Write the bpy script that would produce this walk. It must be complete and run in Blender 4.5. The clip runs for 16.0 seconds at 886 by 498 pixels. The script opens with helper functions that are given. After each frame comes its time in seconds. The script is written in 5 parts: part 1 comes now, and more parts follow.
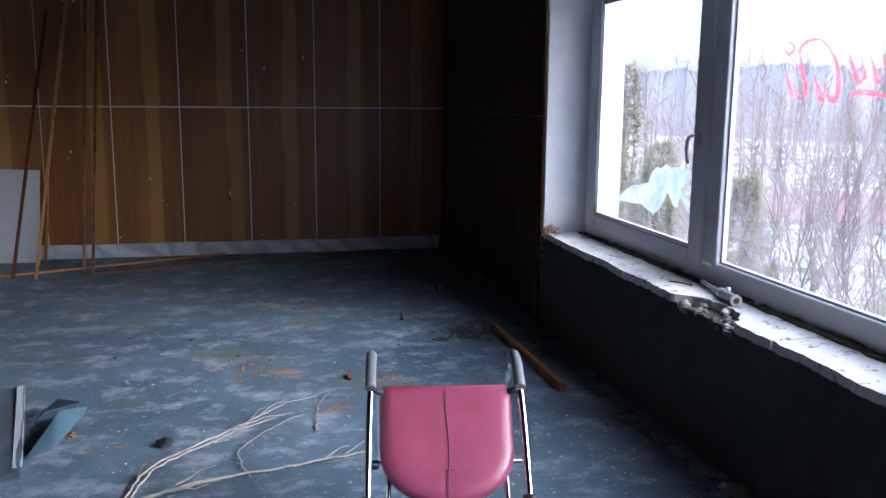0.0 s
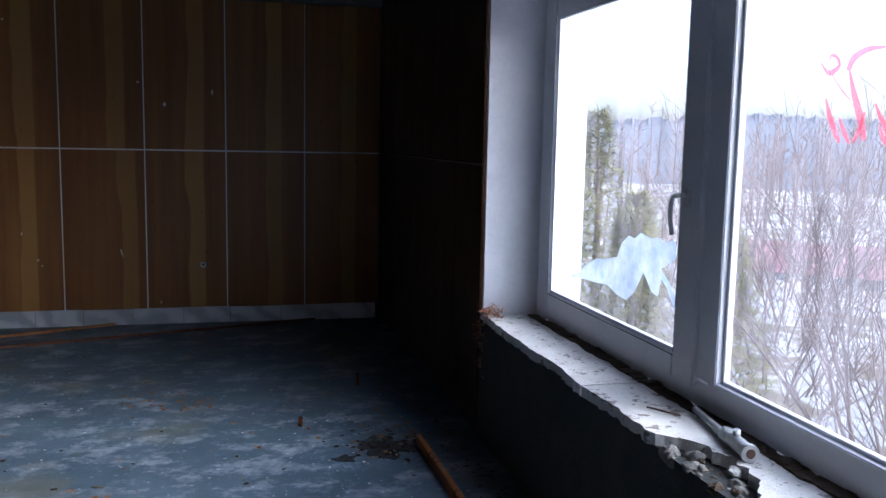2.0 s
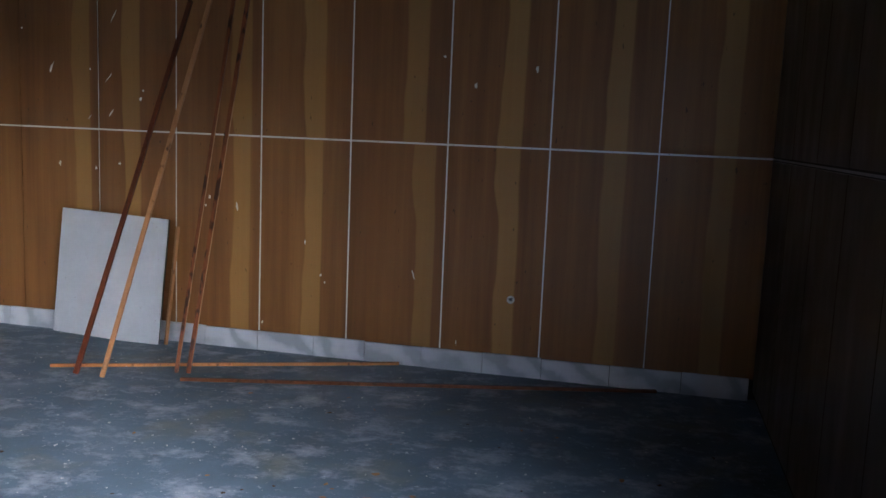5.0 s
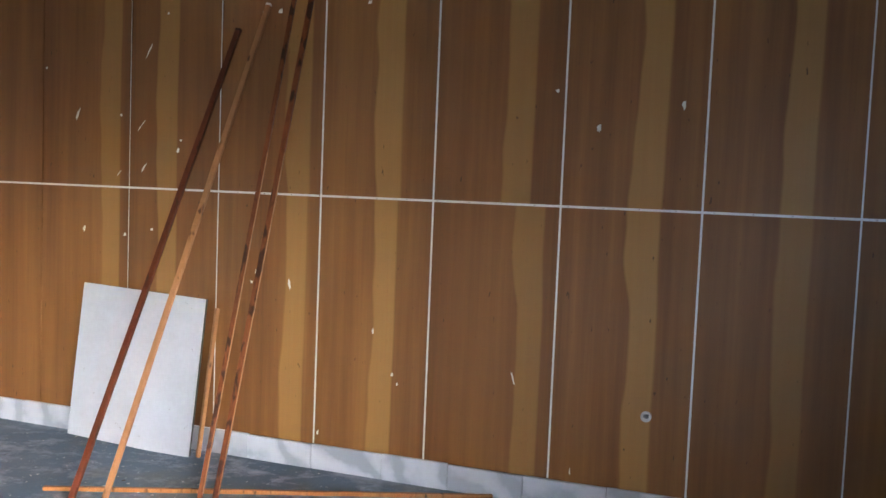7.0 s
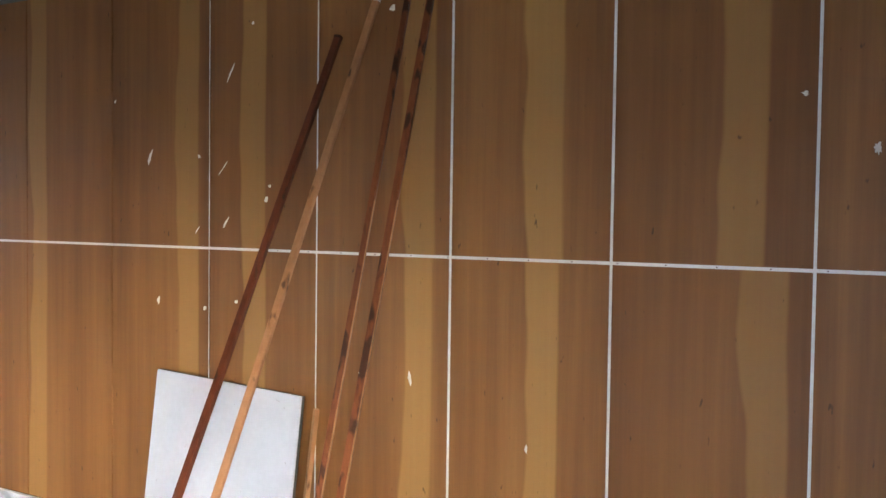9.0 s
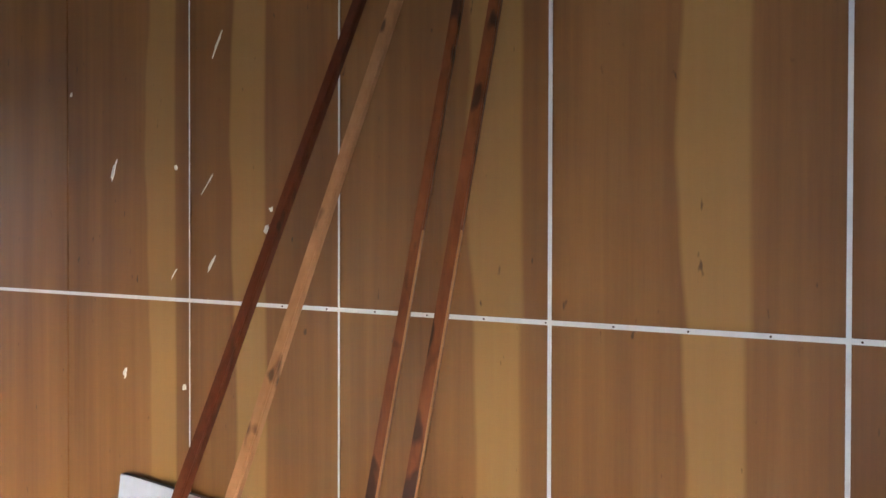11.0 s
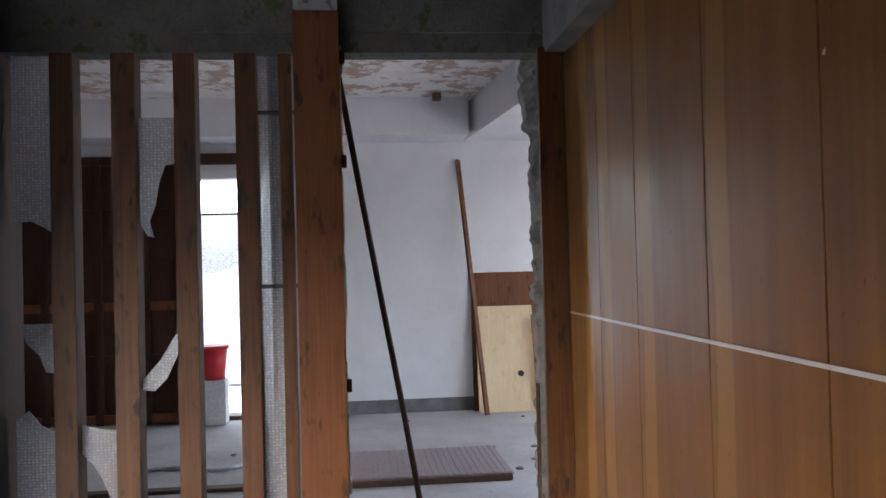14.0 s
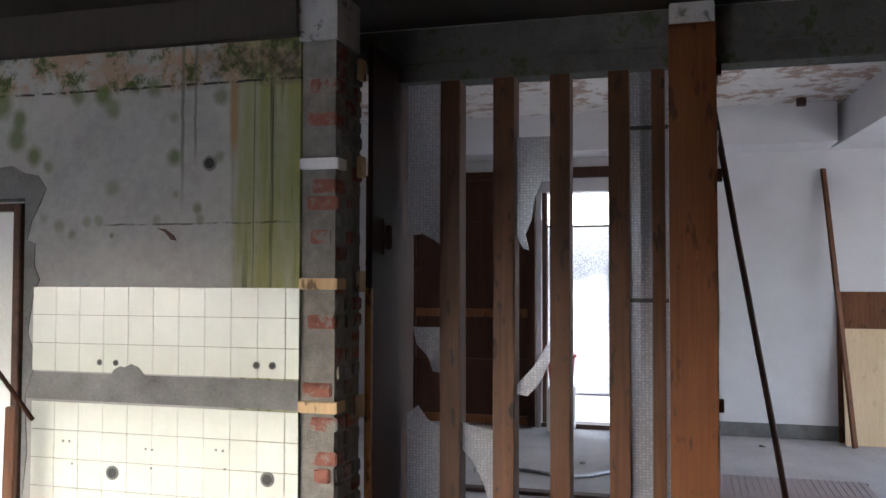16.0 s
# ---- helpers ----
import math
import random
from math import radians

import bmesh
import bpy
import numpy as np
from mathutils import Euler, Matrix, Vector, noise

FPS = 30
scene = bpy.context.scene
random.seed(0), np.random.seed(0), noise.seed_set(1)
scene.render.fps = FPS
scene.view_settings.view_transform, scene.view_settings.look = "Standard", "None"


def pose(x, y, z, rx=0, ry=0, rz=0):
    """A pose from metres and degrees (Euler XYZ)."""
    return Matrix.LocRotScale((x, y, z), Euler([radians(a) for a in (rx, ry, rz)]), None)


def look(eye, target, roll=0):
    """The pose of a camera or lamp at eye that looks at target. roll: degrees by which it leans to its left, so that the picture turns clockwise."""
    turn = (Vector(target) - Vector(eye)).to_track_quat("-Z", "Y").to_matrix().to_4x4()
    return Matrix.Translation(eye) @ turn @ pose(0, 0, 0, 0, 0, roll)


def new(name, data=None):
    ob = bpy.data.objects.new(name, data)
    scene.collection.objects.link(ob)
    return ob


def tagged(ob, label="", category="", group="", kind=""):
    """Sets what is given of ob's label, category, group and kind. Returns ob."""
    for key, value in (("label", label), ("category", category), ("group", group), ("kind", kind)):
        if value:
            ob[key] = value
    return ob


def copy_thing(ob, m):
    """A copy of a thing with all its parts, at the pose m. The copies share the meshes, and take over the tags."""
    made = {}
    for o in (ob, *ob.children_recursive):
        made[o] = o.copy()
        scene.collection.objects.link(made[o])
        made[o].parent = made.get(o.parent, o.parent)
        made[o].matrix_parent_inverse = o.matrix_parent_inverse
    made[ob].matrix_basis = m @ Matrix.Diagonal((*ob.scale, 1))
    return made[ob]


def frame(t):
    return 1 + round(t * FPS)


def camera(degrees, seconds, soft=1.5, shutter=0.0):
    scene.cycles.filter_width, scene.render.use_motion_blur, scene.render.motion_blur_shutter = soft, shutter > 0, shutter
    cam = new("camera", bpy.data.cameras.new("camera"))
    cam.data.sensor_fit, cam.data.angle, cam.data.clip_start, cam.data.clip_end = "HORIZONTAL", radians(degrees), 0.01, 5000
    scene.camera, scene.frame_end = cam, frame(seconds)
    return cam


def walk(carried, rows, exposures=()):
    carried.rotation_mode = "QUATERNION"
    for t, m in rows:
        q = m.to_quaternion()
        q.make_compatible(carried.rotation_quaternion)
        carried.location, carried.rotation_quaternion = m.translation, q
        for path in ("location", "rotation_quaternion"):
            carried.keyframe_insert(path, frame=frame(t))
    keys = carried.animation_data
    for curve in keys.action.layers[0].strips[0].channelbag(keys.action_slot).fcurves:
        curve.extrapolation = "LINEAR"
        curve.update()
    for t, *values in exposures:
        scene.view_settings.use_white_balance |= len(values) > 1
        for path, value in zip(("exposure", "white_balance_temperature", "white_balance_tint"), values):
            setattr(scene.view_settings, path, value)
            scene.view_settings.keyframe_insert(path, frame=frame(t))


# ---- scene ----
cam = camera(54.0, 16.0)
# seconds, x, y, z, yaw, pitch, roll
ROWS = [
    (0.0, -0.128, -0.992, 1.644, -12.46, -10.08, -0.51),
    (0.5, 0.041, -0.680, 1.646, -12.68, -9.74, -1.07),
    (1.0, 0.168, -0.354, 1.648, -15.23, -8.19, -0.81),
    (1.5, 0.366, -0.008, 1.617, -14.34, -7.09, -1.60),
    (2.0, 0.546, 0.339, 1.621, -13.86, -7.09, -1.11),
    (2.5, 0.709, 0.660, 1.646, -14.50, -7.25, -2.29),
    (3.0, 0.918, 1.019, 1.652, -7.16, -7.04, -2.03),
    (3.5, 1.072, 1.380, 1.608, -1.26, -7.69, -2.39),
    (4.0, 1.107, 1.754, 1.632, -0.80, -8.08, -4.44),
    (4.5, 1.196, 2.170, 1.611, 7.82, -8.25, -2.73),
    (7.0, 0.761, 3.905, 1.545, 19.67, -3.75, -2.30),
    (7.5, 0.690, 4.265, 1.648, 20.05, -3.07, -0.35),
    (8.0, 0.584, 4.631, 1.650, 24.32, -2.18, -0.90),
    (8.2, 0.497, 4.715, 1.641, 25.40, -2.32, -0.72),
    (10.5, -0.337, 6.071, 1.680, 33.73, -1.12, -1.77),
    (11.0, -0.520, 6.267, 1.698, 33.53, -0.74, -0.14),
    (11.5, -0.709, 6.503, 1.735, 39.79, -0.56, 0.07),
    (12.0, -0.908, 6.880, 1.665, 53.50, 0.20, -0.50),
    (12.5, -1.085, 6.860, 1.705, 60.45, -0.35, -0.95),
    (13.0, -1.255, 6.933, 1.735, 68.52, 0.19, 1.63),
    (13.5, -1.400, 7.005, 1.747, 77.15, 0.44, -0.26),
    (14.0, -1.500, 7.060, 1.751, 84.05, 0.95, 1.42),
    (14.5, -1.530, 7.060, 1.755, 90.42, 1.28, 0.93),
    (15.0, -1.480, 7.025, 1.762, 96.85, 1.47, 0.28),
    (15.5, -1.431, 6.955, 1.765, 101.30, 1.72, 0.24),
    (16.0, -1.437, 6.885, 1.767, 105.69, 1.92, -0.13),
]
EXPOSURES = [(0.0, 2.45, 5200, 10), (1.0, 2.6, 5200, 10), (2.5, 2.0, 5150, 10), (3.5, 1.85, 5080, 10), (4.7, 3.1, 5250, 10), (7.0, 4.65, 5800, 10), (11.0, 4.9, 5850, 10), (12.5, 4.65, 5700, 10), (13.5, 4.1, 6150, 10), (16.0, 3.85, 6250, 10)]
walk(cam, [(t, pose(x, y, z, 90 + pitch, roll, yaw)) for t, x, y, z, yaw, pitch, roll in ROWS], EXPOSURES)

# ---- light ----
world = bpy.data.worlds.new("overcast_sky")
scene.world = world
world.use_nodes = True
wn = world.node_tree
sky = wn.nodes.new("ShaderNodeTexSky")
sky.sky_type, sky.sun_disc = "NISHITA", False
sky.sun_elevation, sky.sun_rotation = radians(28), radians(119)
sky.air_density, sky.dust_density, sky.ozone_density = 1.0, 4.0, 0.6
grey = wn.nodes.new("ShaderNodeHueSaturation")
grey.inputs["Saturation"].default_value = 0.55
wn.links.new(sky.outputs[0], grey.inputs["Color"])
wn.links.new(grey.outputs[0], wn.nodes["Background"].inputs[0])
wn.nodes["Background"].inputs[1].default_value = 0.15
sun = new("sun", bpy.data.lights.new("sun", "SUN"))
sun.data.energy, sun.data.angle, sun.data.color = 0.36, radians(60), (1.0, 0.99, 0.985)
sun.matrix_world = look((30, -16.5, 18), (0, 0, 0))


def window_light(name, at, target, w, h, watts, spread=180.0):
    lamp = new(name, bpy.data.lights.new(name, "AREA"))
    lamp.data.shape, lamp.data.size, lamp.data.size_y = "RECTANGLE", w, h
    lamp.data.energy, lamp.data.color, lamp.data.spread = watts, (0.93, 0.96, 1.0), radians(spread)
    lamp.matrix_world = look(at, target)
    return lamp


window_light("sky_light_back_room_door", (-12.05, 5.62, 1.3), (-8.0, 5.9, 0.3), 0.6, 2.0, 0.5, 150)

# ---- materials ----
MATS = {}


class Mat:
    """A node material with short helpers."""

    def __init__(self, name, rough=0.6, metal=0.0):
        self.m = bpy.data.materials.new(name)
        self.m.use_nodes = True
        self.t = self.m.node_tree
        self.b = self.t.nodes["Principled BSDF"]
        self.b.inputs["Roughness"].default_value = rough
        self.b.inputs["Metallic"].default_value = metal
        self.co = self.t.nodes.new("ShaderNodeTexCoord")
        MATS[name] = self.m

    def node(self, kind, **put):
        n = self.t.nodes.new(kind)
        for k, v in put.items():
            n.inputs[k.replace("_", " ")].default_value = v
        return n

    def link(self, a, b):
        self.t.links.new(a, b)

    def space(self, sx=1, sy=1, sz=1, world_space=True):
        mp = self.node("ShaderNodeMapping")
        mp.inputs["Scale"].default_value = (sx, sy, sz)
        if world_space:
            g = self.node("ShaderNodeNewGeometry")
            self.link(g.outputs["Position"], mp.inputs["Vector"])
        else:
            self.link(self.co.outputs["Object"], mp.inputs["Vector"])
        return mp.outputs[0]

    def noise(self, vec, scale, detail=6.0, rough=0.6):
        n = self.node("ShaderNodeTexNoise", Scale=scale, Detail=detail, Roughness=rough)
        self.link(vec, n.inputs["Vector"])
        return n.outputs["Fac"]

    def ramp(self, fac, *stops):
        r = self.node("ShaderNodeValToRGB")
        e = r.color_ramp.elements
        while len(e) < len(stops):
            e.new(0.5)
        for el, (p, c) in zip(e, stops):
            el.position = p
            el.color = (*c, 1) if len(c) == 3 else c
        self.link(fac, r.inputs["Fac"])
        return r.outputs["Color"]

    def mix(self, fac, a, b, mode="MIX"):
        n = self.node("ShaderNodeMixRGB")
        n.blend_type = mode
        for s, v in ((0, fac), (1, a), (2, b)):
            if isinstance(v, (int, float)):
                n.inputs[s].default_value = v
            elif isinstance(v, tuple):
                n.inputs[s].default_value = (*v, 1)
            else:
                self.link(v, n.inputs[s])
        return n.outputs[0]

    def math(self, op, a, b=0.0):
        n = self.node("ShaderNodeMath")
        n.operation = op
        for s, v in ((0, a), (1, b)):
            if isinstance(v, (int, float)):
                n.inputs[s].default_value = v
            else:
                self.link(v, n.inputs[s])
        return n.outputs[0]

    def color(self, c):
        if isinstance(c, tuple):
            self.b.inputs["Base Color"].default_value = (*c, 1)
        else:
            self.link(c, self.b.inputs["Base Color"])
        return self

    def rough(self, v):
        self.link(v, self.b.inputs["Roughness"])
        return self

    def bump(self, h, strength=0.3, dist=0.01):
        n = self.node("ShaderNodeBump", Strength=strength, Distance=dist)
        self.link(h, n.inputs["Height"])
        self.link(n.outputs[0], self.b.inputs["Normal"])
        return self

    def random(self):
        return self.node("ShaderNodeObjectInfo").outputs["Random"]


def mottled(name, a, b, scale=6.0, rough=0.7, metal=0.0, bump=0.25, fine=60.0, stretch=(1, 1, 1), spots=None):
    m = Mat(name, rough, metal)
    v = m.space(*stretch)
    n = m.noise(v, scale)
    f = m.noise(v, fine, 4.0)
    c = m.ramp(m.math("ADD", m.math("MULTIPLY", n, 0.7), m.math("MULTIPLY", f, 0.3)), (0.3, a), (0.7, b))
    if spots:
        s = m.noise(m.space(), spots[1], 5.0, 0.7)
        c = m.mix(m.ramp(s, (spots[2], (0, 0, 0)), (spots[2] + 0.06, (1, 1, 1))), c, spots[0])
    m.color(c).bump(m.math("ADD", n, f), bump, 0.006)
    return m.m


def veneer(name, dark, mid, light, band, rough=0.34):
    """Wood veneer: grain along z, a pale sapwood band about the object's origin."""
    m = Mat(name, rough)
    rnd = m.random()
    sep = m.node("ShaderNodeSeparateXYZ")
    m.link(m.co.outputs["Object"], sep.inputs[0])
    world_grain = m.noise(m.space(34, 34, 0.9), 1.0, 8.0, 0.65)
    broad = m.noise(m.space(4.5, 4.5, 0.25), 1.0, 3.0)
    c = m.ramp(m.math("ADD", m.math("MULTIPLY", world_grain, 0.32), m.math("MULTIPLY", broad, 0.68)), (0.3, dark), (0.64, mid))
    wob = m.math("MULTIPLY", m.math("SUBTRACT", m.noise(m.space(0.4, 0.4, 1.1), 1.0, 2.0), 0.5), 0.16)
    off = m.math("ABSOLUTE", m.math("ADD", m.math("ADD", sep.outputs[0], sep.outputs[1]), m.math("MULTIPLY", wob, 0.55)))
    wide = m.math("ADD", band, m.math("MULTIPLY", wob, 0.35))
    mask = m.ramp(m.math("ADD", m.math("SUBTRACT", off, wide), 0.5), (0.495, (1, 1, 1)), (0.507, (0, 0, 0)))
    lightc = m.mix(m.math("MULTIPLY", world_grain, 0.7), light, mid)
    c = m.mix(m.math("MULTIPLY", mask, 0.8), c, lightc)
    c = m.mix(m.math("MULTIPLY", rnd, 0.35), c, dark)
    knots = m.noise(m.space(15, 15, 6), 2.3, 2.0)
    c = m.mix(m.ramp(knots, (0.69, (0, 0, 0)), (0.75, (0.7, 0.7, 0.7))), c, (0.05, 0.025, 0.012))
    m.color(c)
    m.rough(m.ramp(m.noise(m.space(3, 3, 1), 2.0), (0.3, (0.3, 0.3, 0.3)), (0.7, (0.44, 0.44, 0.44))))
    m.b.inputs["Specular IOR Level"].default_value = 0.36
    m.bump(world_grain, 0.06, 0.002)
    return m.m


def timber(name, a, b, rough=0.45, knot=(0.04, 0.02, 0.01), knots=0.6):
    m = Mat(name, rough)
    g = m.noise(m.space(60, 60, 2.0), 1.0, 6.0)
    br = m.noise(m.space(6, 6, 0.8), 1.0, 3.0)
    c = m.ramp(m.math("ADD", m.math("MULTIPLY", g, 0.55), m.math("MULTIPLY", br, 0.45)), (0.32, a), (0.68, b))
    k = m.noise(m.space(16, 16, 6.0), 1.0, 2.0)
    c = m.mix(m.ramp(k, (knots, (0, 0, 0)), (knots + 0.07, (0.85, 0.85, 0.85))), c, knot)
    c = m.mix(m.math("MULTIPLY", m.random(), 0.25), c, a)
    m.b.inputs["Specular IOR Level"].default_value = 0.3
    m.color(c).bump(g, 0.12, 0.003)
    return m.m


veneer_north = veneer("walnut_veneer", (0.135, 0.054, 0.017), (0.3, 0.138, 0.04), (0.46, 0.265, 0.078), 0.065)
# east wall veneer, darkened to put its lack of light into the colour
veneer_shaded = veneer("shaded_veneer", (0.02, 0.012, 0.008), (0.04, 0.022, 0.012), (0.055, 0.03, 0.016), 0.05, 0.5)
alu = mottled("white_metal_strip", (0.66, 0.66, 0.68), (0.8, 0.8, 0.82), 20, 0.35, 0.2, 0.05)
timber_red = timber("redbrown_timber", (0.09, 0.028, 0.01), (0.2, 0.075, 0.024))
timber_knotty = timber("knotty_redbrown_timber", (0.11, 0.028, 0.009), (0.25, 0.078, 0.022), 0.4, (0.015, 0.006, 0.004), 0.53)
timber_mahog = timber("dark_mahogany_timber", (0.07, 0.016, 0.006), (0.16, 0.04, 0.012))
timber_slat = timber("stained_slat_timber", (0.04, 0.014, 0.006), (0.125, 0.048, 0.015), 0.5, (0.015, 0.008, 0.005))
timber_dark = timber("darkbrown_timber", (0.026, 0.009, 0.005), (0.07, 0.024, 0.01), 0.6)
timber_orange = timber("orange_timber", (0.3, 0.11, 0.03), (0.5, 0.22, 0.07))
timber_pale = timber("pale_pine", (0.3, 0.13, 0.05), (0.46, 0.23, 0.1))
timber_raw = timber("raw_wood_block", (0.5, 0.33, 0.17), (0.68, 0.5, 0.3), 0.7)
plastic_white = mottled("white_window_plastic", (0.5, 0.51, 0.56), (0.62, 0.63, 0.68), 3, 0.35, 0, 0.02)
plaster_white = mottled("white_reveal_paint", (0.66, 0.66, 0.7), (0.82, 0.82, 0.85), 3.5, 0.75, 0, 0.2, 40, (1, 1, 1), ((0.35, 0.3, 0.2), 9, 0.69))
plaster_soft = mottled("whitewashed_plaster", (0.68, 0.67, 0.69), (0.8, 0.79, 0.81), 2.0, 0.85, 0, 0.15, 50, (1, 1, 1), ((0.4, 0.38, 0.36), 7, 0.72))
concrete = mottled("grey_concrete", (0.1, 0.1, 0.1), (0.24, 0.24, 0.238), 5, 0.9, 0, 0.5, 70)
concrete_moss = mottled("mossy_concrete", (0.05, 0.05, 0.047), (0.14, 0.14, 0.133), 5, 0.9, 0, 0.5, 70, (1, 1, 1), ((0.05, 0.065, 0.025), 5, 0.54))
mortar = mottled("rough_mortar", (0.13, 0.125, 0.115), (0.28, 0.27, 0.25), 14, 0.95, 0, 0.9, 120)
sill_stone = mottled("dusty_sill_stone", (0.5, 0.48, 0.45), (0.75, 0.73, 0.7), 9, 0.8, 0, 0.6, 90, (1, 1, 1), ((0.22, 0.19, 0.16), 18, 0.56))
# near-black plaster with pale flecks
black_wall = mottled("flecked_black_plaster", (0.024, 0.026, 0.026), (0.055, 0.055, 0.052), 7, 0.9, 0, 0.8, 60, (1, 1, 1), ((0.16, 0.145, 0.12), 13, 0.69))
plaster_torn = mottled("torn_plaster_edge", (0.12, 0.11, 0.105), (0.38, 0.365, 0.35), 9, 0.95, 0, 0.9, 70, (1, 1, 1), ((0.06, 0.05, 0.045), 6, 0.58))
foam = mottled("brown_mounting_foam", (0.04, 0.028, 0.02), (0.13, 0.088, 0.055), 30, 0.95, 0, 1.0, 120)
splinter = mottled("splintered_fibre", (0.3, 0.12, 0.06), (0.55, 0.28, 0.15), 20, 0.9, 0, 0.8)
ceiling_dark = mottled("dark_ceiling_boards", (0.016, 0.011, 0.008), (0.036, 0.024, 0.017), 3, 0.6, 0, 0.2, 40, (1, 8, 1))
peeling = mottled("peeling_ceiling_paint", (0.62, 0.58, 0.55), (0.78, 0.76, 0.74), 4, 0.9, 0, 0.5, 30, (1, 1, 1), ((0.42, 0.3, 0.24), 3.2, 0.52))
chrome = mottled("chrome_tube", (0.75, 0.75, 0.77), (0.85, 0.85, 0.87), 30, 0.12, 1.0, 0.02)
grey_plastic = mottled("grey_plastic", (0.1, 0.1, 0.12), (0.16, 0.16, 0.18), 20, 0.45, 0, 0.1)
# shaded copy of the joint strip: its dimness is in the colour
strip_shaded = mottled("shaded_grey_strip", (0.2, 0.2, 0.21), (0.3, 0.3, 0.31), 20, 0.5, 0.2, 0.05)
red_vinyl = mottled("faded_red_vinyl", (0.21, 0.04, 0.082), (0.29, 0.062, 0.115), 7, 0.38, 0, 0.1, 160, (1, 1, 1), ((0.42, 0.2, 0.24), 14, 0.72))
black_rubber = mottled("black_rubber", (0.012, 0.012, 0.012), (0.03, 0.03, 0.03), 30, 0.6)
carpet_blue = mottled("blue_floor_covering", (0.045, 0.09, 0.13), (0.085, 0.155, 0.2), 5, 0.85, 0, 0.5, 150)
carpet_back = mottled("grey_covering_back", (0.12, 0.16, 0.21), (0.24, 0.29, 0.36), 6, 0.8, 0, 0.3, 80)
twig = mottled("dry_twig", (0.3, 0.26, 0.22), (0.5, 0.45, 0.38), 30, 0.9, 0, 0.5)
leaf_dry = mottled("dry_leaf", (0.2, 0.1, 0.045), (0.42, 0.235, 0.105), 40, 0.8, 0, 0.4)
wet_dirt = mottled("damp_dirt", (0.012, 0.012, 0.014), (0.05, 0.05, 0.055), 14, 0.45, 0, 0.3, 60, (1, 1, 1), ((0.1, 0.14, 0.17), 9, 0.57))
chip = mottled("plaster_chip", (0.45, 0.44, 0.43), (0.7, 0.69, 0.67), 30, 0.9, 0, 0.4)
rubble_mat = mottled("plaster_rubble", (0.1, 0.095, 0.09), (0.24, 0.225, 0.2), 20, 0.95, 0, 0.8)
board_white = mottled("scuffed_white_board", (0.46, 0.47, 0.51), (0.56, 0.57, 0.61), 3, 0.5, 0, 0.05, 40, (1, 1, 1), ((0.16, 0.13, 0.1), 15, 0.67))
board_dark = mottled("dark_board_edge", (0.04, 0.035, 0.03), (0.08, 0.07, 0.06), 10, 0.7)
ply = timber("birch_ply", (0.62, 0.45, 0.27), (0.75, 0.58, 0.38), 0.6, (0.6, 0.43, 0.25))
brick_red = mottled("weathered_brick", (0.16, 0.06, 0.045), (0.32, 0.13, 0.09), 18, 0.9, 0, 0.7, 90, (1, 1, 1), ((0.22, 0.21, 0.19), 9, 0.5))
putty = mottled("paint_splash", (0.6, 0.58, 0.55), (0.75, 0.73, 0.7), 40, 0.8)
metal_dull = mottled("dull_galvanised_metal", (0.4, 0.4, 0.41), (0.6, 0.6, 0.6), 30, 0.45, 0.7, 0.3)
rust = mottled("rusty_dark_metal", (0.05, 0.03, 0.022), (0.12, 0.06, 0.04), 20, 0.7, 0.3, 0.4)
pink_sheet = mottled("pinkish_floor_sheet", (0.3, 0.24, 0.24), (0.42, 0.35, 0.35), 10, 0.8, 0, 0.3, 60, (1, 14, 1))
bucket_red = mottled("red_plastic", (0.5, 0.02, 0.03), (0.62, 0.04, 0.05), 10, 0.4)
snow = mottled("old_snow_and_straw", (0.18, 0.17, 0.15), (0.5, 0.5, 0.52), 0.35, 0.95, 0, 0.4, 3.0, (1, 1, 1), ((0.14, 0.11, 0.075), 0.5, 0.5))
roof_red = mottled("faded_red_roof", (0.26, 0.12, 0.14), (0.37, 0.2, 0.21), 2, 0.8, 0, 0.2, 12)
bark = mottled("bush_bark", (0.15, 0.11, 0.1), (0.24, 0.18, 0.165), 8, 0.95, 0, 0.5)
needle = mottled("conifer_needles", (0.11, 0.112, 0.028), (0.28, 0.26, 0.075), 3, 0.9, 0, 0.3)
hill_mat = mottled("far_wood", (0.07, 0.078, 0.1), (0.12, 0.12, 0.14), 0.12, 1.0, 0, 0.3, 1.2)


def film_material(name, a, b, scale, clear, tint, marks=None):
    """Thin film on glass: light shines through it; a share stays clear."""
    m = Mat(name, 0.6)
    v = m.space()
    c = m.ramp(m.noise(v, scale, 6), (0.35, a), (0.65, b))
    if marks:
        c = m.mix(m.ramp(m.noise(v, marks[1], 4), (marks[2], (0, 0, 0)), (marks[2] + 0.05, (1, 1, 1))), c, marks[0])
    tl, df, tr = m.node("ShaderNodeBsdfTranslucent"), m.node("ShaderNodeBsdfDiffuse"), m.node("ShaderNodeBsdfTransparent")
    m.link(c, tl.inputs["Color"])
    m.link(c, df.inputs["Color"])
    tr.inputs["Color"].default_value = (*tint, 1)
    x, y = m.node("ShaderNodeMixShader", Fac=0.3), m.node("ShaderNodeMixShader", Fac=clear)
    m.link(tl.outputs[0], x.inputs[1])
    m.link(df.outputs[0], x.inputs[2])
    m.link(x.outputs[0], y.inputs[1])
    m.link(tr.outputs[0], y.inputs[2])
    m.link(y.outputs[0], m.t.nodes["Material Output"].inputs["Surface"])
    return m.m


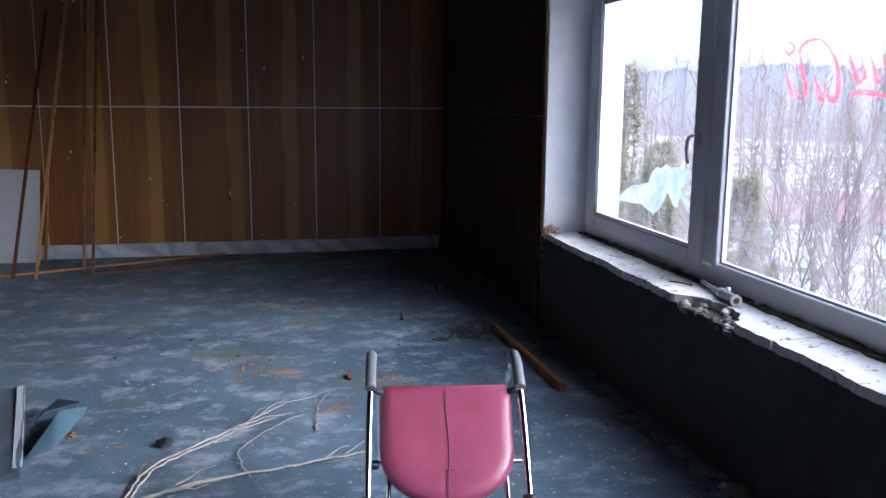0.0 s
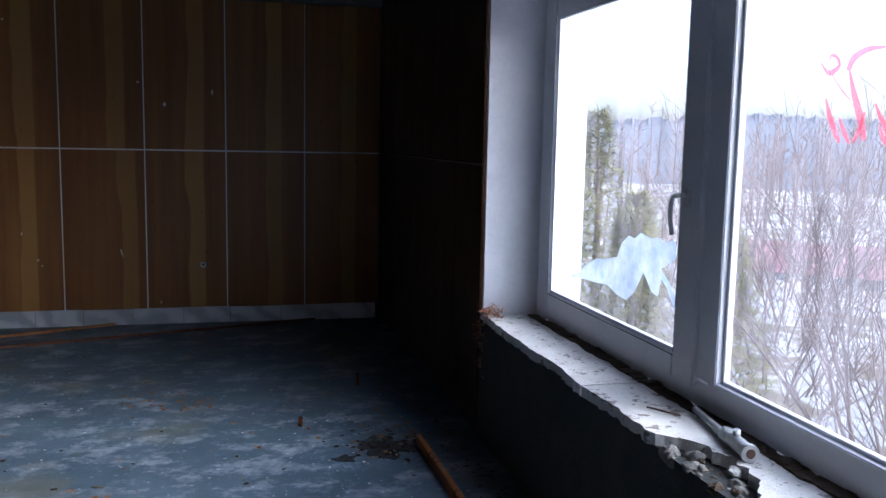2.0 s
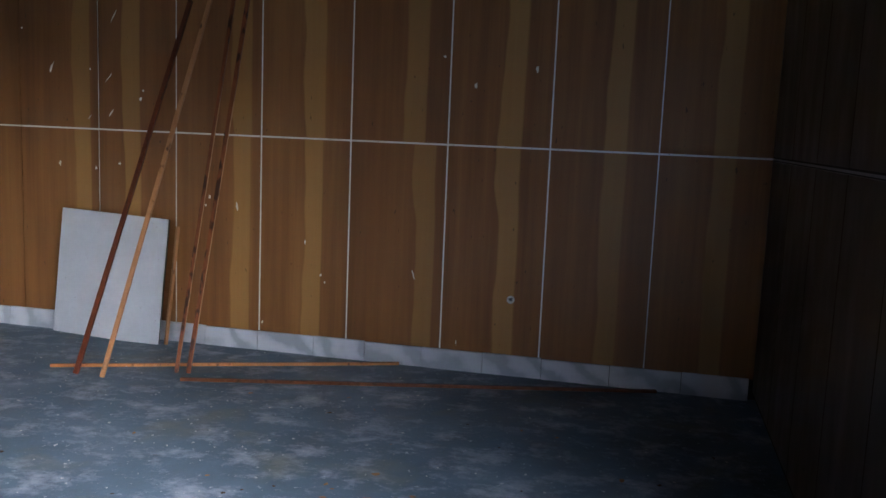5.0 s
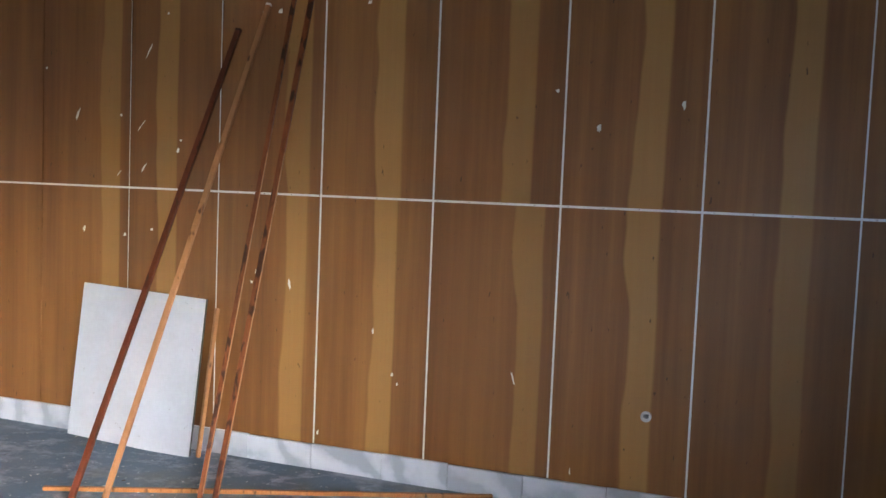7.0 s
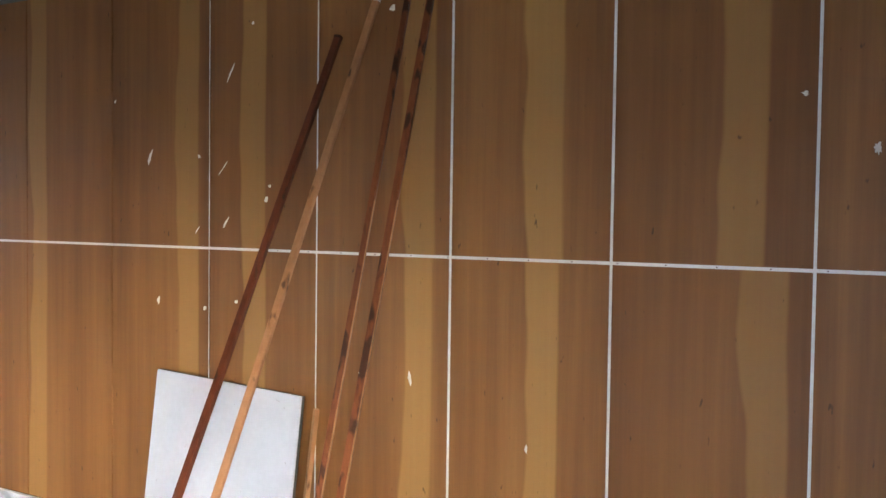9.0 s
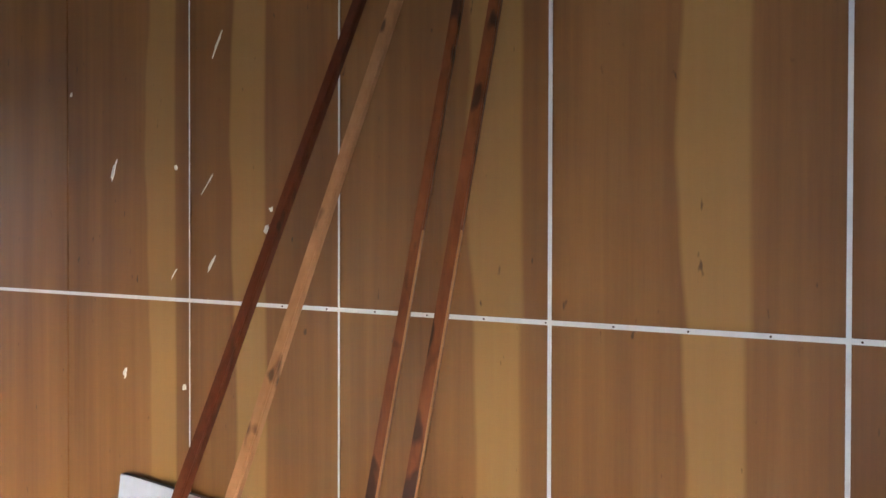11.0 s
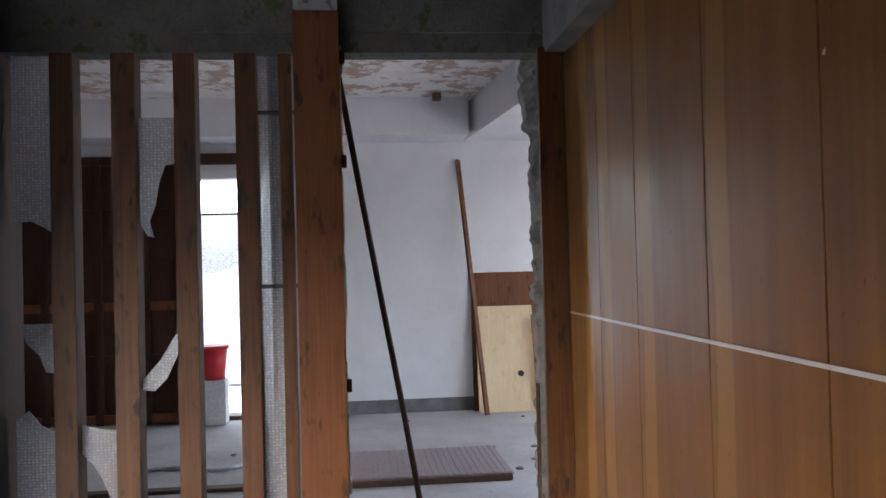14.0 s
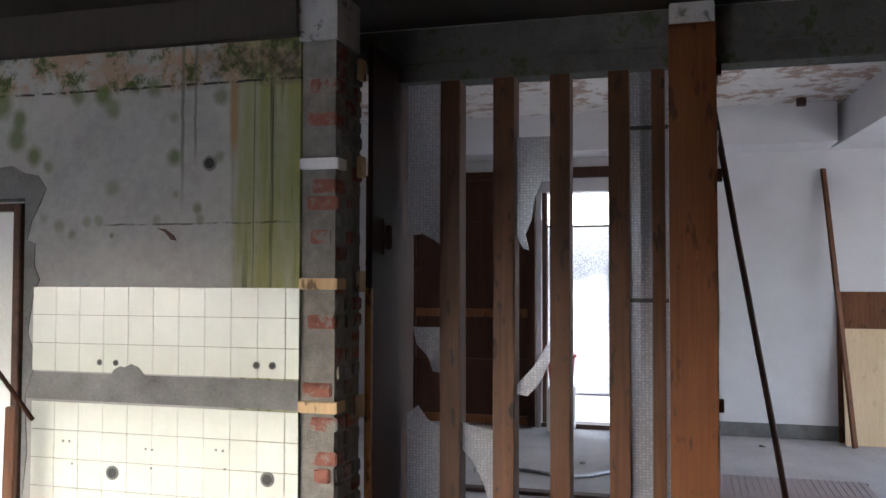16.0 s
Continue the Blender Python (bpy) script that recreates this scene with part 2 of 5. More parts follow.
sticker = film_material("torn_white_sticker", (0.36, 0.4, 0.48), (0.58, 0.61, 0.68), 9, 0.12, (0.9, 0.95, 1.0), ((0.42, 0.5, 0.62), 11, 0.6))
sticker_old = film_material("faded_printed_film", (0.75, 0.74, 0.8), (0.9, 0.88, 0.9), 14, 0.25, (0.9, 0.9, 0.95), ((0.75, 0.5, 0.55), 18, 0.6))
decal_red = film_material("red_window_film", (0.75, 0.16, 0.22), (0.88, 0.34, 0.4), 16, 0.68, (0.9, 0.6, 0.66))
door_glass = film_material("dirty_patterned_glass", (0.3, 0.3, 0.31), (0.8, 0.8, 0.82), 60, 0.45, (0.8, 0.8, 0.82))
grey_board = mottled("dull_violet_board", (0.05, 0.046, 0.052), (0.1, 0.094, 0.104), 9, 0.7)
# duller, spotted tone of the whitewashed plaster for pier and post heads
plaster_dull = mottled("dull_white_plaster", (0.3, 0.3, 0.31), (0.46, 0.46, 0.47), 7, 0.9, 0, 0.5, 60, (1, 1, 1), ((0.14, 0.135, 0.13), 9, 0.57))
door_paint = mottled("white_door_paint", (0.6, 0.6, 0.6), (0.75, 0.75, 0.75), 3, 0.5)


def floor_material():
    m = Mat("worn_blue_floor", 0.5)
    v = m.space()
    big, mid, fine = m.noise(v, 0.9, 5), m.noise(v, 4.5, 8, 0.7), m.noise(v, 26, 6, 0.7)
    c = m.ramp(m.math("ADD", m.math("MULTIPLY", big, 0.5), m.math("MULTIPLY", mid, 0.5)), (0.36, (0.045, 0.072, 0.1)), (0.54, (0.108, 0.155, 0.208)), (0.68, (0.2, 0.245, 0.31)))
    c = m.mix(m.ramp(m.noise(m.space(1, 1.25, 1), 3.4, 10, 0.74), (0.5, (0, 0, 0)), (0.66, (0.85, 0.85, 0.85))), c, (0.37, 0.4, 0.48))
    c = m.mix(m.ramp(fine, (0.61, (0, 0, 0)), (0.7, (0.85, 0.85, 0.85))), c, (0.6, 0.62, 0.66))
    c = m.mix(m.ramp(m.noise(v, 1.5, 3), (0.56, (0, 0, 0)), (0.7, (0.75, 0.75, 0.75))), c, (0.15, 0.155, 0.12))
    c = m.mix(m.ramp(m.noise(v, 11, 7, 0.75), (0.64, (0, 0, 0)), (0.7, (0.8, 0.8, 0.8))), c, (0.02, 0.025, 0.03))
    m.color(c).rough(m.ramp(mid, (0.3, (0.38, 0.38, 0.38)), (0.7, (0.75, 0.75, 0.75)))).bump(m.math("ADD", mid, fine), 0.25, 0.006)
    return m.m


def marble_material():
    m = Mat("grey_veined_marble", 0.35)
    v = m.space(1, 1, 1)
    w = m.node("ShaderNodeTexWave", Scale=1.3, Distortion=16.0, Detail=8.0)
    mp = m.node("ShaderNodeMapping")
    mp.inputs["Rotation"].default_value = (0, 0.9, 0)
    m.link(v, mp.inputs[0])
    m.link(mp.outputs[0], w.inputs["Vector"])
    c = m.ramp(w.outputs["Fac"], (0.1, (0.36, 0.38, 0.43)), (0.4, (0.5, 0.52, 0.57)), (0.9, (0.6, 0.61, 0.65)))
    c = m.mix(m.math("MULTIPLY", m.random(), 0.4), c, (0.38, 0.4, 0.45))
    m.color(c).bump(m.noise(v, 40), 0.1, 0.003)
    return m.m


def mould_material():
    """Bare grey plaster, green algae in runs below the ceiling and round spots."""
    m = Mat("algae_stained_plaster", 0.9)
    v = m.space()
    c = m.ramp(m.math("ADD", m.math("MULTIPLY", m.noise(v, 2.0), 0.6), m.math("MULTIPLY", m.noise(v, 22), 0.4)), (0.3, (0.26, 0.255, 0.25)), (0.7, (0.43, 0.425, 0.415)))
    sep = m.node("ShaderNodeSeparateXYZ")
    m.link(v, sep.inputs[0])
    y, z = sep.outputs[1], sep.outputs[2]
    wander = m.math("MULTIPLY", m.math("SUBTRACT", m.noise(v, 9, 5, 0.65), 0.5), 0.22)
    c = m.mix(m.ramp(m.noise(v, 3.1, 7, 0.7), (0.5, (0, 0, 0)), (0.66, (0.7, 0.7, 0.7))), c, (0.4, 0.385, 0.37))

    def above(axis, lo, hi):
        n = m.node("ShaderNodeMapRange")
        n.inputs["From Min"].default_value, n.inputs["From Max"].default_value = lo, hi
        m.link(axis, n.inputs["Value"])
        return n.outputs[0]

    def line(axis, at, width):
        d = m.math("ABSOLUTE", m.math("SUBTRACT", m.math("ADD", axis, m.math("MULTIPLY", wander, 0.08)), at))
        return m.math("SUBTRACT", 1.0, above(d, width * 0.4, width))

    # algae field with dark runs at the north end
    field = above(m.math("ADD", y, m.math("MULTIPLY", wander, 0.12)), 4.85, 4.90)
    fade = m.ramp(m.noise(m.space(1, 7, 0.8), 1.0, 5, 0.6), (0.3, (0.1, 0.1, 0.1)), (0.58, (1, 1, 1)))
    c = m.mix(m.math("MULTIPLY", m.math("MULTIPLY", field, fade), 0.85), c, (0.21, 0.225, 0.05))
    runs = m.ramp(m.noise(m.space(1, 26, 0.5), 1.0, 5, 0.65), (0.54, (0, 0, 0)), (0.64, (0.85, 0.85, 0.85)))
    c = m.mix(m.math("MULTIPLY", field, runs), c, (0.05, 0.06, 0.025))
    c = m.mix(m.math("MULTIPLY", m.math("MULTIPLY", line(y, 4.87, 0.03), above(z, 2.3, 2.42)), 0.8), c, (0.3, 0.17, 0.07))
    # crumbling, mossy head of the wall over a cracked joint
    top = above(m.math("ADD", z, m.math("MULTIPLY", wander, 0.5)), 2.64, 2.69)
    c = m.mix(m.math("MULTIPLY", top, m.ramp(m.noise(v, 5.5, 7, 0.7), (0.46, (0, 0, 0)), (0.56, (1, 1, 1)))), c, (0.34, 0.24, 0.18))
    c = m.mix(m.math("MULTIPLY", top, m.ramp(m.noise(v, 7.5, 7, 0.75), (0.5, (0, 0, 0)), (0.6, (1, 1, 1)))), c, (0.06, 0.085, 0.02))
    c = m.mix(m.math("MULTIPLY", m.math("MULTIPLY", top, above(y, 4.5, 5.0)), m.ramp(m.noise(v, 10, 6), (0.38, (0, 0, 0)), (0.6, (0.9, 0.9, 0.9)))), c, (0.035, 0.045, 0.018))
    c = m.mix(m.math("MULTIPLY", line(z, 2.675, 0.008), m.ramp(m.noise(v, 12, 3), (0.42, (0, 0, 0)), (0.5, (1, 1, 1)))), c, (0.03, 0.03, 0.025))
    c = m.mix(m.math("MULTIPLY", m.math("MULTIPLY", line(z, 2.02, 0.006), above(y, 4.15, 4.25)), m.ramp(m.noise(v, 14, 4), (0.4, (0.1, 0.1, 0.1)), (0.6, (0.9, 0.9, 0.9)))), c, (0.06, 0.06, 0.045))
    c = m.mix(m.math("MULTIPLY", m.math("MULTIPLY", line(y, 4.60, 0.012), above(z, 2.05, 2.4)), 0.75), c, (0.1, 0.11, 0.09))
    c = m.mix(m.math("MULTIPLY", m.math("MULTIPLY", line(y, 4.668, 0.01), above(z, 2.28, 2.4)), 0.65), c, (0.1, 0.11, 0.09))
    # round colonies of algae
    for sy, sz, r, k in ((3.675, 2.557, 0.05, 0.9), (3.66, 2.452, 0.062, 0.9), (3.762, 2.37, 0.05, 0.95), (3.849, 2.313, 0.032, 0.6), (3.562, 2.628, 0.075, 0.9), (4.557, 2.339, 0.044, 0.9), (4.219, 2.198, 0.045, 0.5), (4.684, 2.089, 0.03, 0.8), (4.568, 2.158, 0.025, 0.5), (4.796, 2.327, 0.028, 0.6), (3.918, 2.019, 0.036, 0.55), (3.992, 1.976, 0.026, 0.6), (4.217, 1.968, 0.018, 0.9), (4.16, 2.652, 0.055, 1.0), (4.215, 2.58, 0.05, 0.7), (4.017, 2.65, 0.045, 0.8), (4.447, 2.675, 0.05, 0.8), (4.554, 2.523, 0.028, 0.5), (4.698, 2.039, 0.026, 0.6), (4.465, 2.038, 0.026, 0.5), (3.83, 2.053, 0.03, 0.4), (4.143, 2.04, 0.028, 0.5), (4.076, 2.036, 0.028, 0.5), (4.804, 2.609, 0.045, 0.7)):
        dy, dz = m.math("SUBTRACT", y, sy), m.math("SUBTRACT", z, sz)
        d = m.math("SQRT", m.math("ADD", m.math("MULTIPLY", dy, dy), m.math("MULTIPLY", m.math("MULTIPLY", dz, dz), 0.8)))
        ring = above(m.math("ADD", d, m.math("MULTIPLY", wander, 0.18)), r * 1.15, r * 0.45)
        c = m.mix(m.math("MULTIPLY", ring, k * 0.85), c, (0.085, 0.125, 0.022))
    m.color(c).bump(m.noise(v, 30), 0.35, 0.006)
    return m.m


def dimpled_material():
    """Dusty obscure glass with rows of small dimples."""
    m = Mat("obscure_glass", 0.2)
    m.color((0.85, 0.85, 0.9))
    m.b.inputs["Transmission Weight"].default_value = 1.0
    vor = m.node("ShaderNodeTexVoronoi", Scale=58.0)
    vor.inputs["Randomness"].default_value = 0.25
    m.link(m.space(1, 1, 1.25), vor.inputs["Vector"])
    m.bump(vor.outputs["Distance"], 0.5, 0.006)
    dust = m.ramp(vor.outputs["Distance"], (0.15, (0.72, 0.72, 0.77)), (0.5, (0.4, 0.4, 0.44)))
    tl, df = m.node("ShaderNodeBsdfTranslucent"), m.node("ShaderNodeBsdfDiffuse")
    m.link(dust, tl.inputs["Color"])
    m.link(dust, df.inputs["Color"])
    film, all_in = m.node("ShaderNodeMixShader", Fac=0.5), m.node("ShaderNodeMixShader", Fac=0.5)
    m.link(tl.outputs[0], film.inputs[1])
    m.link(df.outputs[0], film.inputs[2])
    m.link(m.b.outputs[0], all_in.inputs[1])
    m.link(film.outputs[0], all_in.inputs[2])
    m.link(all_in.outputs[0], m.t.nodes["Material Output"].inputs["Surface"])
    return m.m


def pane_material():
    """Thin clear pane: mostly see-through with a faint gloss, dust and a painted glare haze."""
    m = Mat("window_pane", 0.05)
    tr = m.node("ShaderNodeBsdfTransparent")
    gl = m.node("ShaderNodeBsdfGlossy", Roughness=0.03)
    # violet-tinted dust that also stands in for the glare veiling the view
    df = m.node("ShaderNodeBsdfTranslucent")
    df.inputs["Color"].default_value = (0.84, 0.8, 0.88, 1)
    lw = m.node("ShaderNodeLayerWeight", Blend=0.5)
    gloss = m.math("ADD", m.math("MULTIPLY", m.math("POWER", lw.outputs["Facing"], 4.0), 0.25), 0.02)
    a, b = m.node("ShaderNodeMixShader"), m.node("ShaderNodeMixShader")
    m.link(gloss, a.inputs[0])
    m.link(tr.outputs[0], a.inputs[1])
    m.link(gl.outputs[0], a.inputs[2])
    dust = m.ramp(m.noise(m.space(1, 5, 0.8), 2.0, 6), (0.4, (0.012, 0.012, 0.012)), (0.72, (0.06, 0.06, 0.06)))
    m.link(dust, b.inputs[0])
    m.link(a.outputs[0], b.inputs[1])
    m.link(df.outputs[0], b.inputs[2])
    m.link(b.outputs[0], m.t.nodes["Material Output"].inputs["Surface"])
    return m.m


def tile_material():
    m = Mat("cream_glazed_tile", 0.12)
    v = m.space()
    c = m.ramp(m.noise(v, 3.0), (0.3, (0.64, 0.67, 0.61)), (0.7, (0.73, 0.755, 0.7)))
    c = m.mix(m.math("MULTIPLY", m.random(), 0.3), c, (0.6, 0.635, 0.57))
    c = m.mix(m.ramp(m.noise(v, 13, 5), (0.7, (0, 0, 0)), (0.8, (0.5, 0.5, 0.5))), c, (0.35, 0.34, 0.3))
    m.color(c).bump(m.noise(v, 8), 0.05, 0.004)
    return m.m


floor_blue, marble, mould, tile_mat, pane_mat = floor_material(), marble_material(), mould_material(), tile_material(), pane_material()
floor_grey = mottled("dusty_concrete_floor", (0.36, 0.34, 0.34), (0.58, 0.56, 0.56), 1.6, 0.85, 0, 0.4, 24, (1, 1, 1), ((0.2, 0.19, 0.18), 4, 0.66))
obscure = dimpled_material()

# ---- mesh helpers ----


def link_mesh(name, bm, mat, parent=None, at=None):
    me = bpy.data.meshes.new(name)
    bm.to_mesh(me)
    bm.free()
    me.materials.append(mat)
    ob = new(name, me)
    if parent:
        ob.parent = parent
    if at is not None:
        ob.matrix_basis = at
    return ob


def part(name, bm, mat, parent, label="", at=None):
    ob = link_mesh(name, bm, mat, parent, at)
    if label:
        tagged(ob, label)
    return ob


def share(name, ob, parent, at):
    o = new(name, ob.data)
    o.parent, o.matrix_basis = parent, at
    return o


def thing(name, label, category, at=None, group="", kind=""):
    e = new(name)
    e.empty_display_size = 0.1
    if at is not None:
        e.matrix_basis = at
    return tagged(e, label, category, group, kind)


def box(x0, x1, y0, y1, z0, z1, bevel=0.0, bm=None):
    own = bmesh.new()
    r = bmesh.ops.create_cube(own, size=1.0)
    bmesh.ops.transform(own, matrix=Matrix.Translation(((x0 + x1) / 2, (y0 + y1) / 2, (z0 + z1) / 2)) @ Matrix.Diagonal((x1 - x0, y1 - y0, z1 - z0, 1)), verts=own.verts)
    if bevel:
        bmesh.ops.bevel(own, geom=own.edges[:], offset=bevel, segments=2, affect="EDGES")
    if bm is None:
        return own
    tmp = bpy.data.meshes.new("tmp")
    own.to_mesh(tmp)
    own.free()
    bm.from_mesh(tmp)
    bpy.data.meshes.remove(tmp)
    return bm


def tube(points, radius, sides=8, bm=None, taper=None, cap=True):
    """A round bar swept along points; taper gives the end radius."""
    bm = bm or bmesh.new()
    pts = [Vector(p) for p in points]
    rings = []
    side = None
    for i, p in enumerate(pts):
        d = (pts[min(i + 1, len(pts) - 1)] - pts[max(i - 1, 0)]).normalized()
        if side is None:
            side = d.orthogonal().normalized()
        side = (side - d * side.dot(d)).normalized()
        up = d.cross(side)
        r = radius if taper is None else radius + (taper - radius) * i / (len(pts) - 1)
        rings.append([bm.verts.new(p + r * (math.cos(a) * side + math.sin(a) * up)) for a in (2 * math.pi * k / sides for k in range(sides))])
    for a, b in zip(rings, rings[1:]):
        for k in range(sides):
            f = bm.faces.new((a[k], a[(k + 1) % sides], b[(k + 1) % sides], b[k]))
            f.smooth = True
    if cap:
        bm.faces.new(rings[0][::-1])
        bm.faces.new(rings[-1])
    return bm


def smooth_path(points, n=6):
    """Catmull-Rom points through the given ones."""
    p = [Vector(q) for q in points]
    p = [p[0] * 2 - p[1]] + p + [p[-1] * 2 - p[-2]]
    out = []
    for a, b, c, d in zip(p, p[1:], p[2:], p[3:]):
        for k in range(n):
            u = k / n
            out.append(0.5 * ((2 * b) + (c - a) * u + (2 * a - 5 * b + 4 * c - d) * u * u + (3 * b - a - 3 * c + d) * u ** 3))
    return out + [p[-2]]


def bar(p, q, w, d, bevel=0.003, turn=0.0, uneven=0.0):
    """A squared bar from p to q, w wide and d deep."""
    p, q = Vector(p), Vector(q)
    n = (q - p).length
    bm = box(-w / 2, w / 2, -d / 2, d / 2, 0, n)
    if uneven:
        bmesh.ops.subdivide_edges(bm, edges=[e for e in bm.edges if abs(e.verts[0].co.z - e.verts[1].co.z) > n / 2], cuts=10)
        for v in bm.verts:
            s = noise.noise(v.co * 1.3 + p) * uneven
            v.co.x += s
    if bevel:
        bmesh.ops.bevel(bm, geom=[e for e in bm.edges if e.calc_face_angle(0) > 1], offset=bevel, segments=2, affect="EDGES")
    m = Matrix.Translation(p) @ (q - p).to_track_quat("Z", "Y").to_matrix().to_4x4() @ Matrix.Rotation(turn, 4, "Z")
    bmesh.ops.transform(bm, matrix=m, verts=bm.verts)
    return bm


def prism(outline, z0, z1, bevel=0.0):
    """A plate with an outline in x and y, from z0 to z1."""
    bm = bmesh.new()
    lo = [bm.verts.new((x, y, z0)) for x, y in outline]
    hi = [bm.verts.new((x, y, z1)) for x, y in outline]
    bm.faces.new(lo[::-1])
    bm.faces.new(hi)
    n = len(lo)
    for k in range(n):
        bm.faces.new((lo[k], lo[(k + 1) % n], hi[(k + 1) % n], hi[k]))
    bmesh.ops.recalc_face_normals(bm, faces=bm.faces)
    if bevel:
        bmesh.ops.bevel(bm, geom=bm.edges[:], offset=bevel, segments=2, affect="EDGES")
    return bm


def rock(size, seed, flat=0.6):
    bm = bmesh.new()
    bmesh.ops.create_icosphere(bm, subdivisions=2, radius=1.0)
    o = Vector((seed * 3.1, seed * 1.7, seed))
    for v in bm.verts:
        k = 1 + 0.55 * noise.noise(v.co * 1.1 + o) + 0.2 * noise.noise(v.co * 3 + o)
        v.co = Vector((v.co.x * k * size[0], v.co.y * k * size[1], v.co.z * k * size[2] * flat))
    return bm


def structure(name, bm, mat, label="", category=""):
    return tagged(link_mesh(name, bm, mat), label, category, kind="structure")

# ---- large structure ----
WX, NY, PX, TX = 1.88, 8.12, -5.70, -5.03  # east wall, north wall, slatted partition, tiled wall
RAIL, TOP, CEIL, SOUTH = 1.498, 2.77, 3.06, -4.1
floor = structure("floor", box(-5.66, WX + 0.1, SOUTH, NY + 0.04, -0.25, 0.0), floor_blue, "worn blue floor with dust and white scuffs", "floor")
back_floor = structure("back_room_floor", box(-12.9, -5.66, 2.0, 11.4, -0.25, -0.002), floor_grey, "dusty pale concrete floor of the back room", "floor")
structure("ceiling", box(-5.70, WX + 0.6, SOUTH, NY + 0.3, CEIL, CEIL + 0.2), ceiling_dark, "dark brown board ceiling", "ceiling")
structure("back_room_ceiling", box(-13.2, -5.90, 1.8, 11.6, 3.62, 3.8), peeling, "white ceiling with peeling paint", "ceiling")
wall_north = structure("wall_north", box(-5.68, WX + 0.5, NY + 0.02, NY + 0.32, -0.2, CEIL), black_wall, "wall clad in walnut veneer panels", "wall")
wall_east = structure("wall_east", box(WX + 0.02, WX + 0.54, 4.83, NY + 0.02, -0.2, CEIL), black_wall, "veneer panelled wall beside the window, shade in its colour", "wall")
structure("wall_south", box(-5.3, WX + 0.5, SOUTH - 0.25, SOUTH - 0.1, -0.2, CEIL), plaster_soft, "plain plastered wall", "wall")
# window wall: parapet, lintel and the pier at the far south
parapet = structure("wall_window", box(WX, 2.42, SOUTH, 4.83, -0.2, 0.655), black_wall, "black parapet wall under the window", "wall")
structure("wall_window_lintel", box(WX, 2.42, SOUTH, 4.83, 2.38, CEIL), plaster_white, "white lintel over the window", "wall")
structure("wall_window_pier", box(WX, 2.42, SOUTH, -2.6, 0.655, 2.38), plaster_white, "plain pier beside the window", "wall")
structure("window_reveal", prism([(WX + 0.004, 4.775), (2.165, 4.715), (2.235, 4.715), (2.237, 4.80), (2.45, 4.80), (2.45, 4.832), (WX + 0.004, 4.832)], 0.66, 2.38), plaster_white, "white painted window reveal with flaking edge", "wall")
structure("reveal_corner_trim", box(WX - 0.006, WX + 0.004, 4.80, 4.83, 0.70, CEIL), splinter, "raw reddish board edge at the reveal", "trim")
# tiled wall on the west, with a door at its far end
wall_tiled = structure("wall_tiled", box(TX - 0.17, TX, 3.72, 5.205, -0.2, 2.86), mould, "bare plaster wall stained green, tiled below", "wall")
structure("wall_tiled_south", box(TX - 0.17, TX, SOUTH - 0.1, 2.72, -0.2, 2.86), mould, "bare stained plaster wall", "wall")
structure("wall_over_door", box(TX - 0.17, TX, 2.72, 3.72, 2.16, 2.86), mould, "bare stained plaster over the door", "wall")
structure("wall_head_beam", box(TX - 0.2, TX + 0.05, SOUTH, 5.2, 2.86, CEIL), ceiling_dark, "dark timber beam along the wall head", "beam")
# back room shell
structure("back_wall_west", box(-12.1, -11.8, 6.05, 11.4, -0.2, 3.7), plaster_soft, "whitewashed wall of the back room", "wall")
structure("back_wall_west_south", box(-12.1, -11.8, 1.8, 5.2, -0.2, 3.7), plaster_soft, "whitewashed wall of the back room", "wall")
structure("back_wall_over_door", box(-12.1, -11.8, 5.2, 6.05, 2.80, 3.7), plaster_soft, "wall over the back door", "wall")
structure("back_wall_south", box(-11.8, -5.2, 1.8, 2.0, -0.2, 3.7), plaster_soft, "whitewashed wall of the back room", "wall")
bw = box(-12.1, -10.6, 11.4, 11.6, -0.2, 3.7)
box(-6.6, -5.7, 11.4, 11.6, -0.2, 3.7, 0, bw)
box(-10.6, -6.6, 11.4, 11.6, -0.2, 0.8, 0, bw)
box(-10.6, -6.6, 11.4, 11.6, 2.9, 3.7, 0, bw)
structure("back_wall_north", bw, plaster_soft, "whitewashed wall with a window opening", "wall")
structure("back_wall_east", box(-5.9, -5.70, NY + 0.32, 11.6, -0.2, 3.7), plaster_soft, "whitewashed wall of the back room", "wall")
# unseen; added to stop sky light leaking in between the two ceilings
structure("back_wall_upstand", box(-5.90, -5.68, 1.8, NY + 0.32, CEIL + 0.004, 3.8), plaster_soft, "unseen upstand closing the gap over the partition lintel", "wall")
structure("back_wall_base", box(-11.8, -11.785, 6.05, 9.9, 0.0, 0.16), concrete, "bare cement band at the wall foot", "baseboard")
structure("back_beam_cross", box(-11.8, -11.2, 2.0, 8.4, 3.2, 3.62), plaster_soft, "white concrete ceiling beam", "beam")
structure("back_beam_long", prism([(-11.8, 8.41), (-9.4, 8.60), (-9.3, 8.66), (-9.1, 8.62), (-6.2, 8.83), (-6.2, 9.65), (-11.8, 9.3)], 3.2, 3.62), plaster_soft, "white concrete ceiling beam with chipped edge", "beam")
